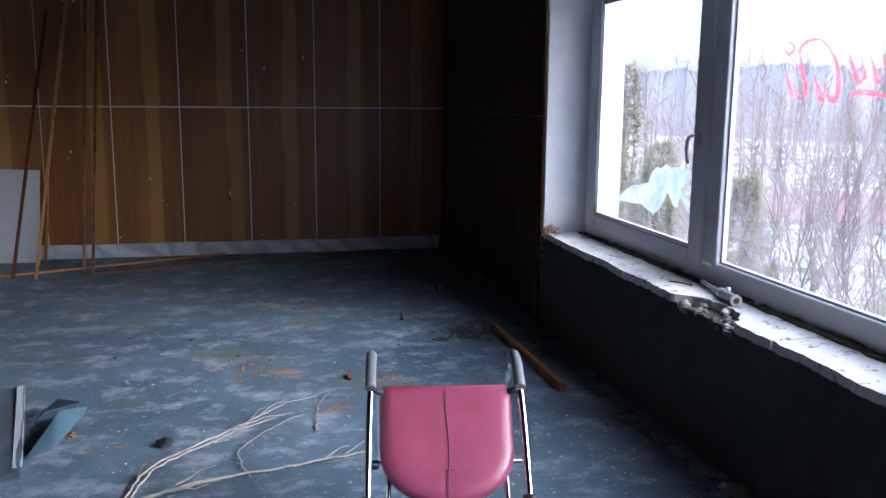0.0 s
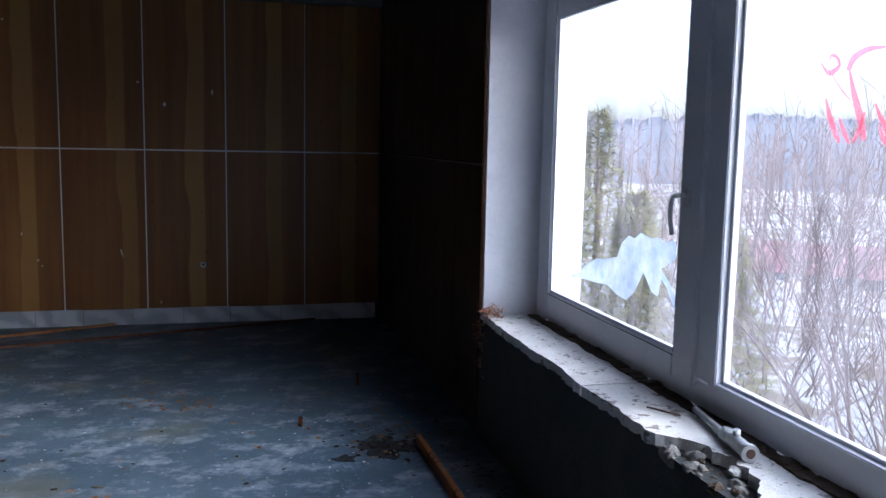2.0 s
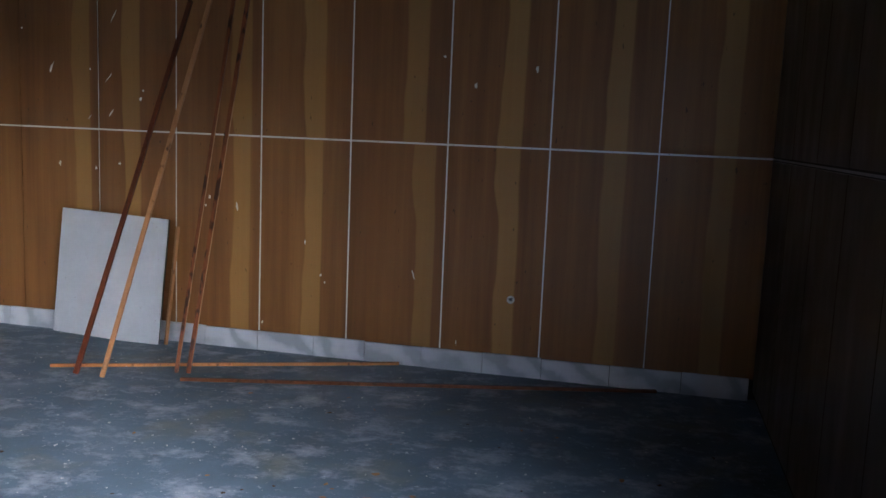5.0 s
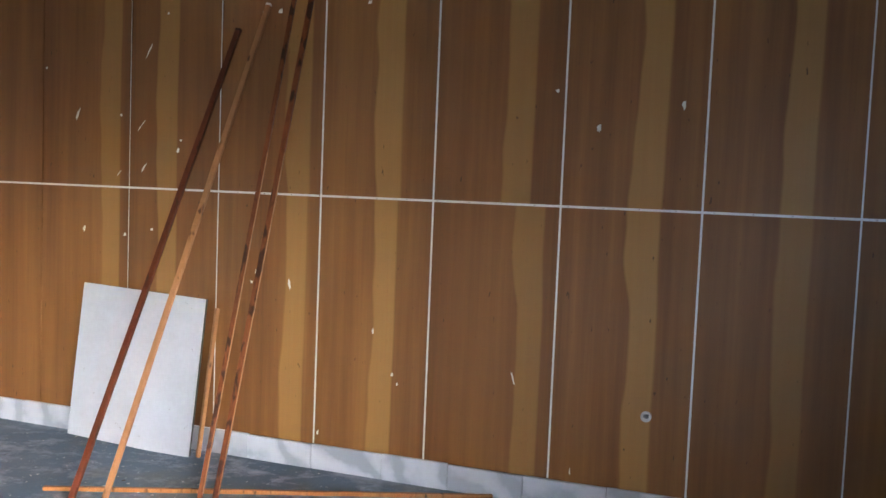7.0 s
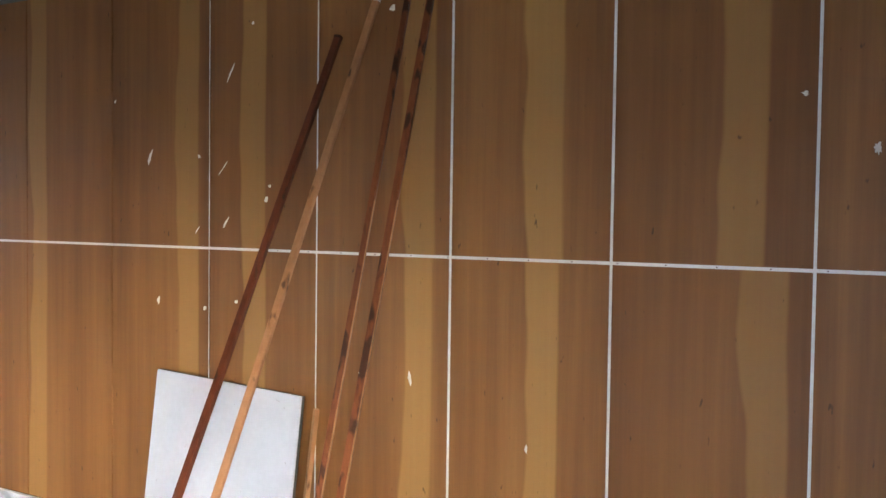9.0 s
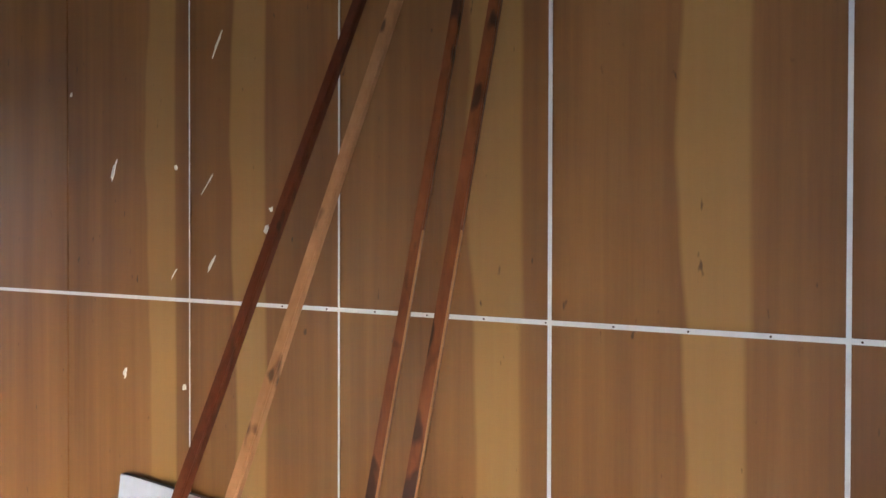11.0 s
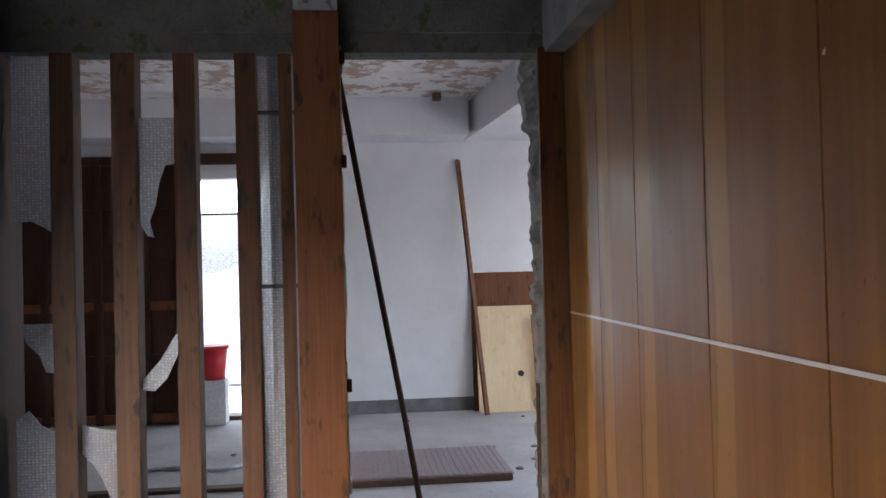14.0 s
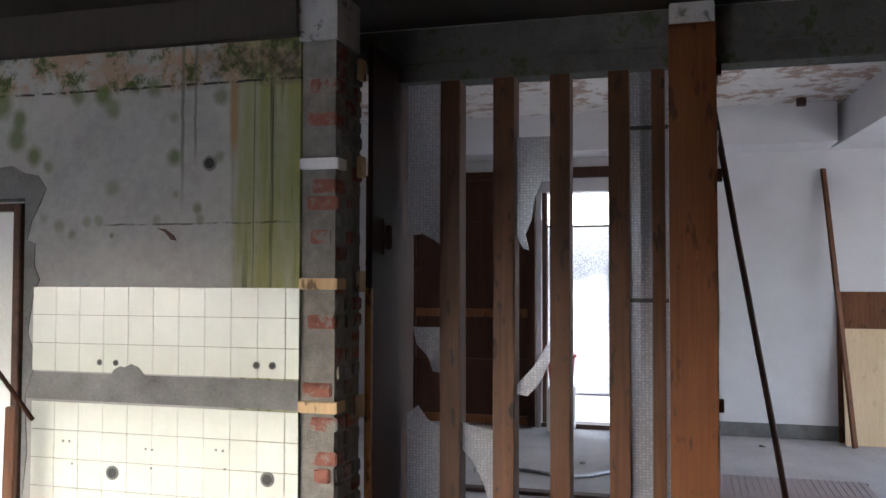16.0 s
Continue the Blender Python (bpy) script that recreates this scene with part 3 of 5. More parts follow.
# partition head and jambs
structure("partition_lintel", box(-5.92, -5.72, 5.2, NY + 0.02, 2.885, CEIL), concrete_moss, "grey concrete lintel with green stains", "beam")
structure("partition_head_board", box(-5.90, -5.74, 5.42, 8.05, 2.79, 2.885, 0.004), concrete_moss, "weathered grey board under the lintel", "beam")
structure("wall_head_north", box(-5.7, WX, 8.02, NY + 0.02, TOP + 0.004, CEIL), concrete, "pale concrete beam above the panels with fixing holes", "beam")
structure("partition_jamb", box(-6.25, -5.72, 8.06, NY + 0.30, -0.1, 2.885), mortar, "broken masonry jamb of the opening", "wall")
jb = bmesh.new()
rows = []
for k in range(120):
    z = 0.0 + k * 0.0242
    q = Vector((k * 0.16, 3, 1))
    d = 0.035 + 0.05 * abs(noise.noise(q)) + 0.02 * noise.noise(q * 4.1) + (0.045 if z > 2.45 else 0.0)
    x = -6.0 + 0.05 * noise.noise(q * 1.7 + Vector((0, 9, 0)))
    rows.append([jb.verts.new(c) for c in ((x - 0.2, 8.07, z), (x - 0.16, 8.07 - d * 0.9, z), (x - 0.02, 8.07 - d, z), (x + 0.03 + 0.02 * noise.noise(q * 6), 8.07 - d * 0.5, z), (x + 0.05, 8.07, z))])
for a, b in zip(rows, rows[1:]):
    for i in range(4):
        jb.faces.new((a[i], a[i + 1], b[i + 1], b[i]))
bmesh.ops.recalc_face_normals(jb, faces=jb.faces)
structure("partition_jamb_edge", jb, plaster_torn, "ragged torn plaster edge of the opening", "wall")
conduit = thing("rusty_conduit", "thin rusty conduit with a clamp on the jamb", "pipe")
part("conduit", tube(smooth_path([(-5.93, 8.0, 0.0), (-5.925, 7.995, 0.5), (-5.935, 8.0, 1.12)], 4), 0.011, 8), rust, conduit)
part("clamp", box(-5.955, -5.905, 7.965, 8.02, 0.36, 0.42, 0.005), rust, conduit)
structure("corner_board", box(-5.70, -5.665, 7.985, 8.115, 0.02, 2.80, 0.003), timber_slat, "reddish-brown corner board at the end of the panels", "trim")
structure("threshold_stub", box(-5.72, -5.55, 8.02, 8.10, 0.0, 0.13, 0.006), marble, "short marble stub at the door foot", "baseboard")

# veneer panels on the north wall; each origin lies on its pale band
lines_n = [-5.665, -5.15, -4.66, -4.01, -3.355, -2.705, -2.09, -1.442, -0.795, -0.129, 0.538, 1.21, WX]
bands_lo = [-5.35, -5.06, -4.56, -3.92, -2.84, -2.44, -1.59, -1.06, -0.265, 0.29, 0.95, 1.6]
bands_hi = [-5.35, -5.06, -4.56, -3.92, -2.84, -2.44, -1.58, -1.045, -0.345, 0.295, 0.945, 1.6]
for row, (z0, z1, bands) in enumerate(((0.135, RAIL - 0.006, bands_lo), (RAIL + 0.006, TOP, bands_hi))):
    for k, (a, b) in enumerate(zip(lines_n, lines_n[1:])):
        g = 0.004 if k >= 5 else 0.003
        bx = bands[k]
        part("panel", box(a + (g if k > 5 else 0.003) - bx, b - g - bx, 0, 0.018, z0, z1, 0.0015), veneer_north, wall_north, "", pose(bx, NY - 0.003, 0))
rails = structure("wall_strips", box(-5.66, WX, NY - 0.009, NY - 0.003, RAIL - 0.006, RAIL + 0.006, 0.002), alu, "white metal joint strip across the panels", "trim")
for x, w in zip(lines_n[5:12], (0.0016, 0.003, 0.005, 0.005, 0.005, 0.005, 0.004)):
    part("joint_strip", box(x - w, x + w, NY - 0.0075, NY - 0.003, 0.14, TOP, 0.0015), alu, rails)
# east wall run of the strip, in the shaded colour
part("joint_strip", box(WX - 0.008, WX - 0.002, 4.84, NY - 0.003, RAIL - 0.005, RAIL + 0.005, 0.002), strip_shaded, rails)
# screw heads along the strip
scr = bmesh.new()
for k in range(24):
    x = -2.3 + k * 0.17 + 0.03 * noise.noise(Vector((k, 0, 0)))
    tube([(x, NY - 0.0085, RAIL), (x, NY - 0.011, RAIL)], 0.0026, 6, scr)
part("screw_heads", scr, rust, rails)
# east wall panels: the same kind of veneer, coloured for their shade
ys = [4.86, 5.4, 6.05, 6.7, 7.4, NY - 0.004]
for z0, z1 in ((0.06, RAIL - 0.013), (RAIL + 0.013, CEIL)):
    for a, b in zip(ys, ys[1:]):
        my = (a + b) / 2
        part("panel", box(0, 0.018, a + 0.003 - my, b - 0.003 - my, z0, z1, 0.0015), veneer_shaded, wall_east, "", pose(WX - 0.003, my, 0))

# marble skirting
skirt = thing("baseboard", "grey veined marble skirting tiles along the wall", "baseboard", kind="structure")
x, k = -5.6, 0
while x < WX - 0.05:
    w = min(0.42 + 0.1 * noise.noise(Vector((k * 2.3, 5, 1))), WX - x)
    part("marble_tile", box(x + 0.002, x + w - 0.002, NY - 0.022 - 0.003 * (k % 2), NY - 0.004, 0.001, 0.134 + 0.003 * (k % 3), 0.002), marble, skirt)
    x += w
    k += 1

# paint splashes and small marks on the panels
def splash(x, z, w, h, seed, lean=0.0):
    bm = bmesh.new()
    n = 17
    pts = []
    for i in range(n):
        a = 2 * math.pi * i / n
        r = 0.45 + 1.1 * abs(noise.noise(Vector((math.cos(a) * 3 + seed, math.sin(a) * 3, seed))))
        u, v = math.cos(a) * r * w, math.sin(a) * r * h
        pts.append((u + v * lean, v))
    lo = [bm.verts.new((x + u, NY - 0.0032, z + v)) for u, v in pts]
    hi = [bm.verts.new((x + u * 0.8, NY - 0.0062, z + v * 0.85)) for u, v in pts]
    bm.faces.new(hi)
    for i in range(n):
        bm.faces.new((lo[i], lo[(i + 1) % n], hi[(i + 1) % n], hi[i]))
    bmesh.ops.recalc_face_normals(bm, faces=bm.faces)
    return tagged(link_mesh("paint_splash", bm, putty), "dried pale filler splash on the wall panel", "stain", "splashes on the wall")


for i, (x, z, w, h, l) in enumerate((
        (-2.605, 1.615, 0.008, 0.04, 0.65), (-2.35, 1.78, 0.012, 0.011, 0), (-2.73, 1.22, 0.012, 0.014, 0), (-2.54, 1.26, 0.018, 0.012, 0), (-2.78, 1.58, 0.004, 0.02, 0.8), (-3.09, 1.92, 0.013, 0.05, 0.35), (-2.58, 2.29, 0.007, 0.055, 0.55), (-2.77, 1.92, 0.012, 0.012, 0), (-2.63, 1.855, 0.003, 0.05, 0.9),
        (-3.33, 2.2, 0.010, 0.01, 0), (-3.03, 1.24, 0.011, 0.03, 0.1), (-2.37, 1.72, 0.016, 0.02, 0), (-1.83, 1.06, 0.012, 0.016, 0), (-1.86, 1.0, 0.012, 0.012, 0),
        (-1.62, 1.0, 0.013, 0.04, -0.15), (-1.11, 0.79, 0.009, 0.022, 0), (-0.99, 0.57, 0.011, 0.016, 0), (-0.96, 0.52, 0.008, 0.012, 0), (-0.33, 0.62, 0.007, 0.045, -0.3), (-0.17, 2.06, 0.012, 0.015, 0), (0.04, 1.88, 0.018, 0.024, 0),
        (0.43, 1.99, 0.015, 0.028, 0), (-1.42, 0.2, 0.01, 0.02, 0.2), (-0.02, 0.19, 0.005, 0.03, -0.1), (0.54, 0.54, 0.008, 0.016, 0), (-1.19, 2.52, 0.016, 0.016, 0.3), (-2.45, 2.5, 0.01, 0.01, 0), (-1.82, 2.49, 0.02, 0.017, 0), (-1.72, 2.49, 0.02, 0.02, 0))):
    splash(x, z, w, h, i + 1, l)
box_out = thing("wall_outlet", "small grey socket remains on the veneer panel", "socket", pose(0.335, NY - 0.003, 0.51))
part("outlet_plate", tube([(0, 0, 0), (0, -0.012, 0)], 0.026, 12), metal_dull, box_out)
part("outlet_plug", rock((0.014, 0.014, 0.02), 4), grey_plastic, box_out, "", pose(0.004, -0.015, 0.004))

# ---- window ----
window = thing("window_1", "white plastic window with an opening sash and a fixed pane", "window", kind="structure")
FX0, FX1 = 2.165, 2.235
fr = box(FX0, FX1, -2.6, 4.715, 0.70, 0.79, 0.004)
box(FX0, FX1, -2.6, 4.715, 2.31, 2.385, 0.004, fr)
box(FX0, FX1, 4.64, 4.715, 0.80, 2.31, 0.004, fr)
box(FX0, FX1, 2.975, 3.075, 0.80, 2.31, 0.004, fr)
box(FX0, FX1, 1.02, 1.14, 0.80, 2.31, 0.004, fr)
box(FX0, FX1, -0.72, -0.60, 0.80, 2.31, 0.004, fr)
box(FX0, FX1, -2.6, -2.5, 0.80, 2.31, 0.004, fr)
part("window_frame", fr, plastic_white, window)
tmp = box(FX0 - 0.018, FX0 + 0.03, 4.51, 4.665, 0.765, 2.325, 0.005)
box(FX0 - 0.018, FX0 + 0.03, 3.06, 3.205, 0.765, 2.325, 0.005, tmp)
box(FX0 - 0.018, FX0 + 0.03, 3.205, 4.51, 0.765, 0.855, 0.005, tmp)
box(FX0 - 0.018, FX0 + 0.03, 3.205, 4.51, 2.245, 2.325, 0.005, tmp)
sash = part("sash", tmp, plastic_white, window)
gasket = box(FX0 - 0.019, FX0 - 0.0175, 3.196, 3.2, 0.86, 2.24)
box(FX0 - 0.019, FX0 - 0.0175, 4.515, 4.519, 0.86, 2.24, 0, gasket)
box(FX0 - 0.019, FX0 - 0.0175, 3.2, 4.515, 0.846, 0.85, 0, gasket)
part("gasket", gasket, black_rubber, sash)
# the two southern panes are unseen, added to let in sky light
for y0, y1, z0, z1, xx in ((3.205, 4.51, 0.855, 2.245, FX0 + 0.006), (1.19, 2.925, 0.81, 2.28, FX0 + 0.03), (-0.55, 0.97, 0.81, 2.28, FX0 + 0.03), (-2.45, -0.77, 0.81, 2.28, FX0 + 0.03)):
    b = box(xx - 0.012, xx + 0.012, y0, y0 + 0.014, z0, z1, 0.002)
    box(xx - 0.012, xx + 0.012, y1 - 0.014, y1, z0, z1, 0.002, b)
    box(xx - 0.012, xx + 0.012, y0, y1, z0, z0 + 0.014, 0.002, b)
    box(xx - 0.012, xx + 0.012, y0, y1, z1 - 0.014, z1, 0.002, b)
    part("glazing_bead", b, plastic_white, window)
    p = part("pane", box(xx - 0.002, xx + 0.002, y0 + 0.004, y1 - 0.004, z0 + 0.004, z1 - 0.004), pane_mat, window)
    p.visible_shadow = False
for y0, y1 in ((1.14, 2.975), (-0.60, 1.02), (-2.5, -0.72)):
    b = box(FX0 - 0.006, FX0 + 0.05, y0, y0 + 0.05, 0.80, 2.31, 0.004)
    box(FX0 - 0.006, FX0 + 0.05, y1 - 0.05, y1, 0.80, 2.31, 0.004, b)
    box(FX0 - 0.006, FX0 + 0.05, y0, y1, 0.765, 0.812, 0.004, b)
    box(FX0 - 0.006, FX0 + 0.05, y0, y1, 2.28, 2.31, 0.004, b)
    part("fixed_frame", b, plastic_white, window)
handle = part("window_handle", box(FX0 - 0.034, FX0 - 0.018, 3.125, 3.155, 1.40, 1.47, 0.004), metal_dull, window, "grey lever handle")
part("lever", tube(smooth_path([(FX0 - 0.03, 3.14, 1.445), (FX0 - 0.062, 3.145, 1.445), (FX0 - 0.068, 3.17, 1.43), (FX0 - 0.066, 3.185, 1.37), (FX0 - 0.06, 3.175, 1.30)], 5), 0.0085, 8), metal_dull, handle)

# torn stickers and red film strokes on the panes
def flat_shape(name, pts, mat, x, label, group=""):
    bm = bmesh.new()
    lo = [bm.verts.new((x, y, z)) for y, z in pts]
    hi = [bm.verts.new((x - 0.0012, y, z)) for y, z in pts]
    n = len(pts)
    bm.faces.new(lo)
    bm.faces.new(hi[::-1])
    for k in range(n):
        bm.faces.new((lo[k], lo[(k + 1) % n], hi[(k + 1) % n], hi[k]))
    bmesh.ops.recalc_face_normals(bm, faces=bm.faces)
    bmesh.ops.triangulate(bm, faces=bm.faces)
    return tagged(link_mesh(name, bm, mat), label, "sticker", group)


flat_shape("torn_sticker", [(4.367, 0.986), (4.261, 0.984), (4.152, 1.014), (4.088, 1.055), (3.951, 1.109), (3.878, 1.114), (3.747, 1.142), (3.706, 1.208), (3.647, 1.243), (3.589, 1.24), (3.538, 1.268), (3.456, 1.255), (3.381, 1.265), (3.33, 1.249), (3.271, 1.272), (3.243, 1.238), (3.252, 1.198), (3.318, 1.167), (3.356, 1.146), (3.289, 1.104), (3.223, 1.05), (3.213, 1.008), (3.25, 1.024), (3.306, 1.081), (3.351, 1.111), (3.373, 1.037), (3.425, 1.046), (3.501, 1.114), (3.528, 1.077), (3.579, 1.013), (3.646, 0.973), (3.739, 0.98), (3.834, 1.006), (3.975, 0.995), (4.097, 0.991), (4.226, 0.975)], sticker, FX0 + 0.002, "torn white remnant of a sticker on the window pane")
flat_shape("torn_film", [(4.279, 2.202), (4.186, 2.209), (4.093, 2.179), (4.045, 2.128), (4.056, 2.05), (4.097, 2.007), (4.121, 1.893), (4.217, 1.789), (4.296, 1.667), (4.36, 1.506), (4.345, 1.679), (4.3, 1.828), (4.309, 1.975), (4.318, 2.122)], sticker_old, FX0 + 0.002, "faded printed film strip peeling from the pane")


def stroke(pts, widths):
    """A flat brush stroke on the pane, from points in y and z."""
    ps = smooth_path([(0, y, z) for y, z in pts], 6)
    n = len(ps)
    up, dn = [], []
    for i, p in enumerate(ps):
        d = (ps[min(i + 1, n - 1)] - ps[max(i - 1, 0)]).normalized()
        s = i / (n - 1) * (len(widths) - 1)
        k = min(int(s), len(widths) - 2)
        w = (widths[k] + (widths[k + 1] - widths[k]) * (s - k))
        off = Vector((0, -d.z, d.y)) * w / 2
        up.append(p + off)
        dn.append(p - off)
    bm = bmesh.new()
    rows = [[bm.verts.new(q + Vector((FX0 + 0.0275 - e, 0, 0))) for q in line] for e in (0.0, 0.0012) for line in (up, dn)]
    for k in range(n - 1):
        bm.faces.new((rows[0][k], rows[0][k + 1], rows[1][k + 1], rows[1][k]))
        bm.faces.new((rows[2][k], rows[3][k], rows[3][k + 1], rows[2][k + 1]))
    return bm


sign = thing("red_film_sign", "faded red curved strokes of an old film sign", "window sign")
for pts, w in (
        ([(2.533, 1.863), (2.496, 1.832), (2.455, 1.846), (2.463, 1.87), (2.489, 1.88), (2.497, 1.864)], (0.004, 0.018, 0.012, 0.01, 0.004)),
        ([(2.483, 1.828), (2.437, 1.782), (2.4, 1.753)], (0.004, 0.006, 0.004)),
        ([(2.417, 1.831), (2.397, 1.864), (2.342, 1.883), (2.275, 1.882)], (0.02, 0.022, 0.016, 0.006)),
        ([(2.275, 1.882), (2.218, 1.846), (2.164, 1.786), (2.141, 1.714), (2.143, 1.65), (2.165, 1.633), (2.2, 1.65), (2.232, 1.701)], (0.008, 0.012, 0.026, 0.03, 0.02, 0.006)),
        ([(2.409, 1.828), (2.385, 1.765), (2.354, 1.702), (2.335, 1.644)], (0.01, 0.022, 0.026, 0.016)),
        ([(2.5, 1.761), (2.475, 1.704), (2.444, 1.656), (2.429, 1.637)], (0.008, 0.02, 0.018, 0.006)),
        ([(2.437, 1.703), (2.413, 1.664), (2.39, 1.636)], (0.006, 0.016, 0.008)),
        ([(2.339, 1.718), (2.357, 1.672), (2.376, 1.638)], (0.006, 0.012, 0.01)),
        ([(2.302, 1.739), (2.279, 1.702), (2.248, 1.664), (2.239, 1.638), (2.264, 1.649), (2.284, 1.684)], (0.008, 0.014, 0.026, 0.018, 0.004)),
        ([(2.087, 1.815), (2.054, 1.753), (2.018, 1.705), (1.995, 1.719)], (0.008, 0.022, 0.02, 0.006)),
        ([(2.02, 1.809), (1.999, 1.755), (1.98, 1.716)], (0.006, 0.014, 0.018)),
        ([(1.969, 1.81), (1.935, 1.745), (1.917, 1.708), (1.888, 1.718)], (0.008, 0.022, 0.02, 0.006)),
        ([(1.898, 1.807), (1.876, 1.752), (1.852, 1.707)], (0.006, 0.014, 0.018)),
        ([(2.068, 1.648), (2.009, 1.668), (1.94, 1.663), (1.857, 1.65)], (0.004, 0.022, 0.022, 0.006))):
    part("stroke", stroke(pts, w), decal_red, sign)

# ---- broken window sill ----
def sill_edge(y):
    e = WX - 0.005 + 0.03 * noise.noise(Vector((y * 3.1, 0, 0))) + 0.014 * noise.noise(Vector((y * 17, 2, 0)))
    if 2.27 < y < 2.80:
        u = (y - 2.27) / 0.53
        e += 0.13 * math.sin(math.pi * u) ** 0.6 + 0.03 * noise.noise(Vector((y * 26, 7, 0)))
    return e


sill = thing("window_sill", "broken pale stone sill with ragged edge and dust", "window sill", kind="structure")
for a, b in ((-2.6, -1.0), (-1.0, 0.55), (0.55, 1.98), (1.99, 3.37), (3.38, 4.765)):
    bm = bmesh.new()
    n, mcols = max(8, int((b - a) / 0.018)), 5
    grid = []
    for i in range(n + 1):
        y = a + (b - a) * i / n
        e = sill_edge(y)
        row = []
        for j in range(mcols + 1):
            x = e + (2.125 - e) * j / mcols
            z = 0.692 + 0.004 * noise.noise(Vector((x * 9, y * 9, 0))) + (0.002 if (a > 1.9) else 0)
            row.append((bm.verts.new((x, y, z)), bm.verts.new((x + (0.012 * noise.noise(Vector((y * 30, 5, 1))) if j == 0 else 0), y, 0.652))))
        grid.append(row)
    for i in range(n):
        for j in range(mcols):
            bm.faces.new((grid[i][j][0], grid[i][j + 1][0], grid[i + 1][j + 1][0], grid[i + 1][j][0]))
        bm.faces.new((grid[i][0][0], grid[i + 1][0][0], grid[i + 1][0][1], grid[i][0][1]))
    for i in (0, n):
        for j in range(mcols):
            bm.faces.new((grid[i][j][0], grid[i][j][1], grid[i][j + 1][1], grid[i][j + 1][0]))
    bmesh.ops.recalc_face_normals(bm, faces=bm.faces)
    part("sill_slab", bm, sill_stone, sill)
# the broken notch: lumps of mortar
for k in range(40):
    u = random.random()
    y = 2.30 + 0.48 * u
    s = 0.008 + 0.02 * random.random()
    x = WX - 0.004 + 0.11 * random.random() * math.sin(math.pi * u)
    part("mortar_lump", rock((s, s * 1.3, s * 0.9), k + 3, 0.9), (rubble_mat, foam, rubble_mat, sill_stone, mortar)[k % 5], sill, "", pose(x, y, 0.628 + 0.03 * random.random() + 0.12 * (x - WX)))
fb = bmesh.new()
for i in range(183):
    y = 4.70 - i * 0.04
    q = noise.noise(Vector((y * 8, 3, 1)))
    box(2.112 + 0.012 * q, 2.17, y - 0.04, y, 0.655, 0.703 + 0.012 * noise.noise(Vector((y * 13, 1, 2))), 0.0, fb)
for v in fb.verts:
    v.co += Vector((0.01, 0.006, 0.008)) * noise.noise(v.co * 40)
part("foam_bed", fb, foam, sill, "crumbling brown foam in the joint")

valve = thing("pipe_valve", "galvanised pipe with an angle valve lying on the sill", "valve", pose(2.055, 2.6, 0.716, 0, 0, -4))
part("pipe", tube([(0.0, 0.05, 0.0), (0.03, 0.36, 0.0)], 0.012, 10), metal_dull, valve)
part("collar", tube([(0.0, 0.045, 0.004), (0.004, 0.10, 0.004)], 0.026, 6), metal_dull, valve)
part("valve_body", tube(smooth_path([(0.0, 0.06, 0.004), (-0.006, 0.0, 0.006), (-0.012, -0.075, 0.006)], 3), 0.023, 12), metal_dull, valve)
part("valve_mouth", tube([(-0.012, -0.07, 0.006), (-0.0135, -0.086, 0.006)], 0.028, 12), metal_dull, valve)
part("bore", tube([(-0.0135, -0.0861, 0.006), (-0.0136, -0.088, 0.006)], 0.015, 10), rust, valve)
part("stem", tube([(0.0, 0.02, 0.02), (-0.004, 0.02, 0.045)], 0.012, 8), metal_dull, valve)
nail = tagged(link_mesh("bent_nail", tube(smooth_path([(1.98, 3.06, 0.7), (2.0, 3.0, 0.706), (2.05, 2.95, 0.7)], 4), 0.004, 6), rust), "bent rusty nail lying on the sill", "nail")

# splintered fibres where the sill meets the wall
fib = bmesh.new()
for k in range(140):
    x, y = WX - 0.01 + 0.09 * random.random(), 4.66 + 0.15 * random.random()
    z = 0.69 + 0.05 * random.random() - (0.35 * random.random() if k % 3 == 0 else 0)
    if z < 0.66:
        x, y = WX - 0.012, 4.72 + 0.1 * random.random()
    d = Vector((random.uniform(-1, 0.6), random.uniform(-1, 0.4), random.uniform(-0.5, 0.7))) * 0.045
    tube([(x, y, z), Vector((x, y, z)) + d], 0.0035, 4, fib, 0.001)
tagged(link_mesh("splinter_heap", fib, splinter), "heap of reddish splintered fibre at the sill corner", "debris", kind="stuff")

# ---- poles, board and laths at the panelled wall ----
for (p, q, w, d, mat, label) in (
        ((-2.19, 7.11, 0.012), (-1.965, 8.085, 2.39), 0.03, 0.024, timber_mahog, "dark red-brown batten leaning on the panelled wall"),
        ((-2.0, 7.10, 0.012), (-1.775, 8.08, 2.52), 0.029, 0.02, timber_pale, "pale pine batten leaning on the panelled wall"),
        ((-1.645, 7.35, 0.012), (-1.605, 8.085, 2.63), 0.025, 0.017, timber_knotty, "red-brown batten with dark knots leaning on the wall"),
        ((-1.57, 7.365, 0.012), (-1.50, 8.085, 2.63), 0.029, 0.018, timber_knotty, "red-brown batten with pale worn edge leaning on the wall")):
    t = thing("batten", label, "batten", group="battens leaning on the wall")
    part("shaft", bar(p, q, w, d, 0.003, 0.35, 0.004), mat, t)
    along = Vector(q) - Vector(p)
    if mat is timber_knotty:
        edge = Vector((w * 0.5 + 0.0022, -d * 0.12, 0))
        part("worn_edge", bar(Vector(p) + edge + along * 0.02, Vector(q) + edge - along * 0.35, 0.003, d * 0.6, 0.0008, 0.35), timber_pale, t, "pale worn edge")
    part("batten_end", bar(Vector(q) - along * 0.004, Vector(q) + along * 0.002, w * 1.02, d * 1.02, 0.002, 0.35), timber_dark if mat is timber_mahog else putty, t, "plaster-crusted sawn end")

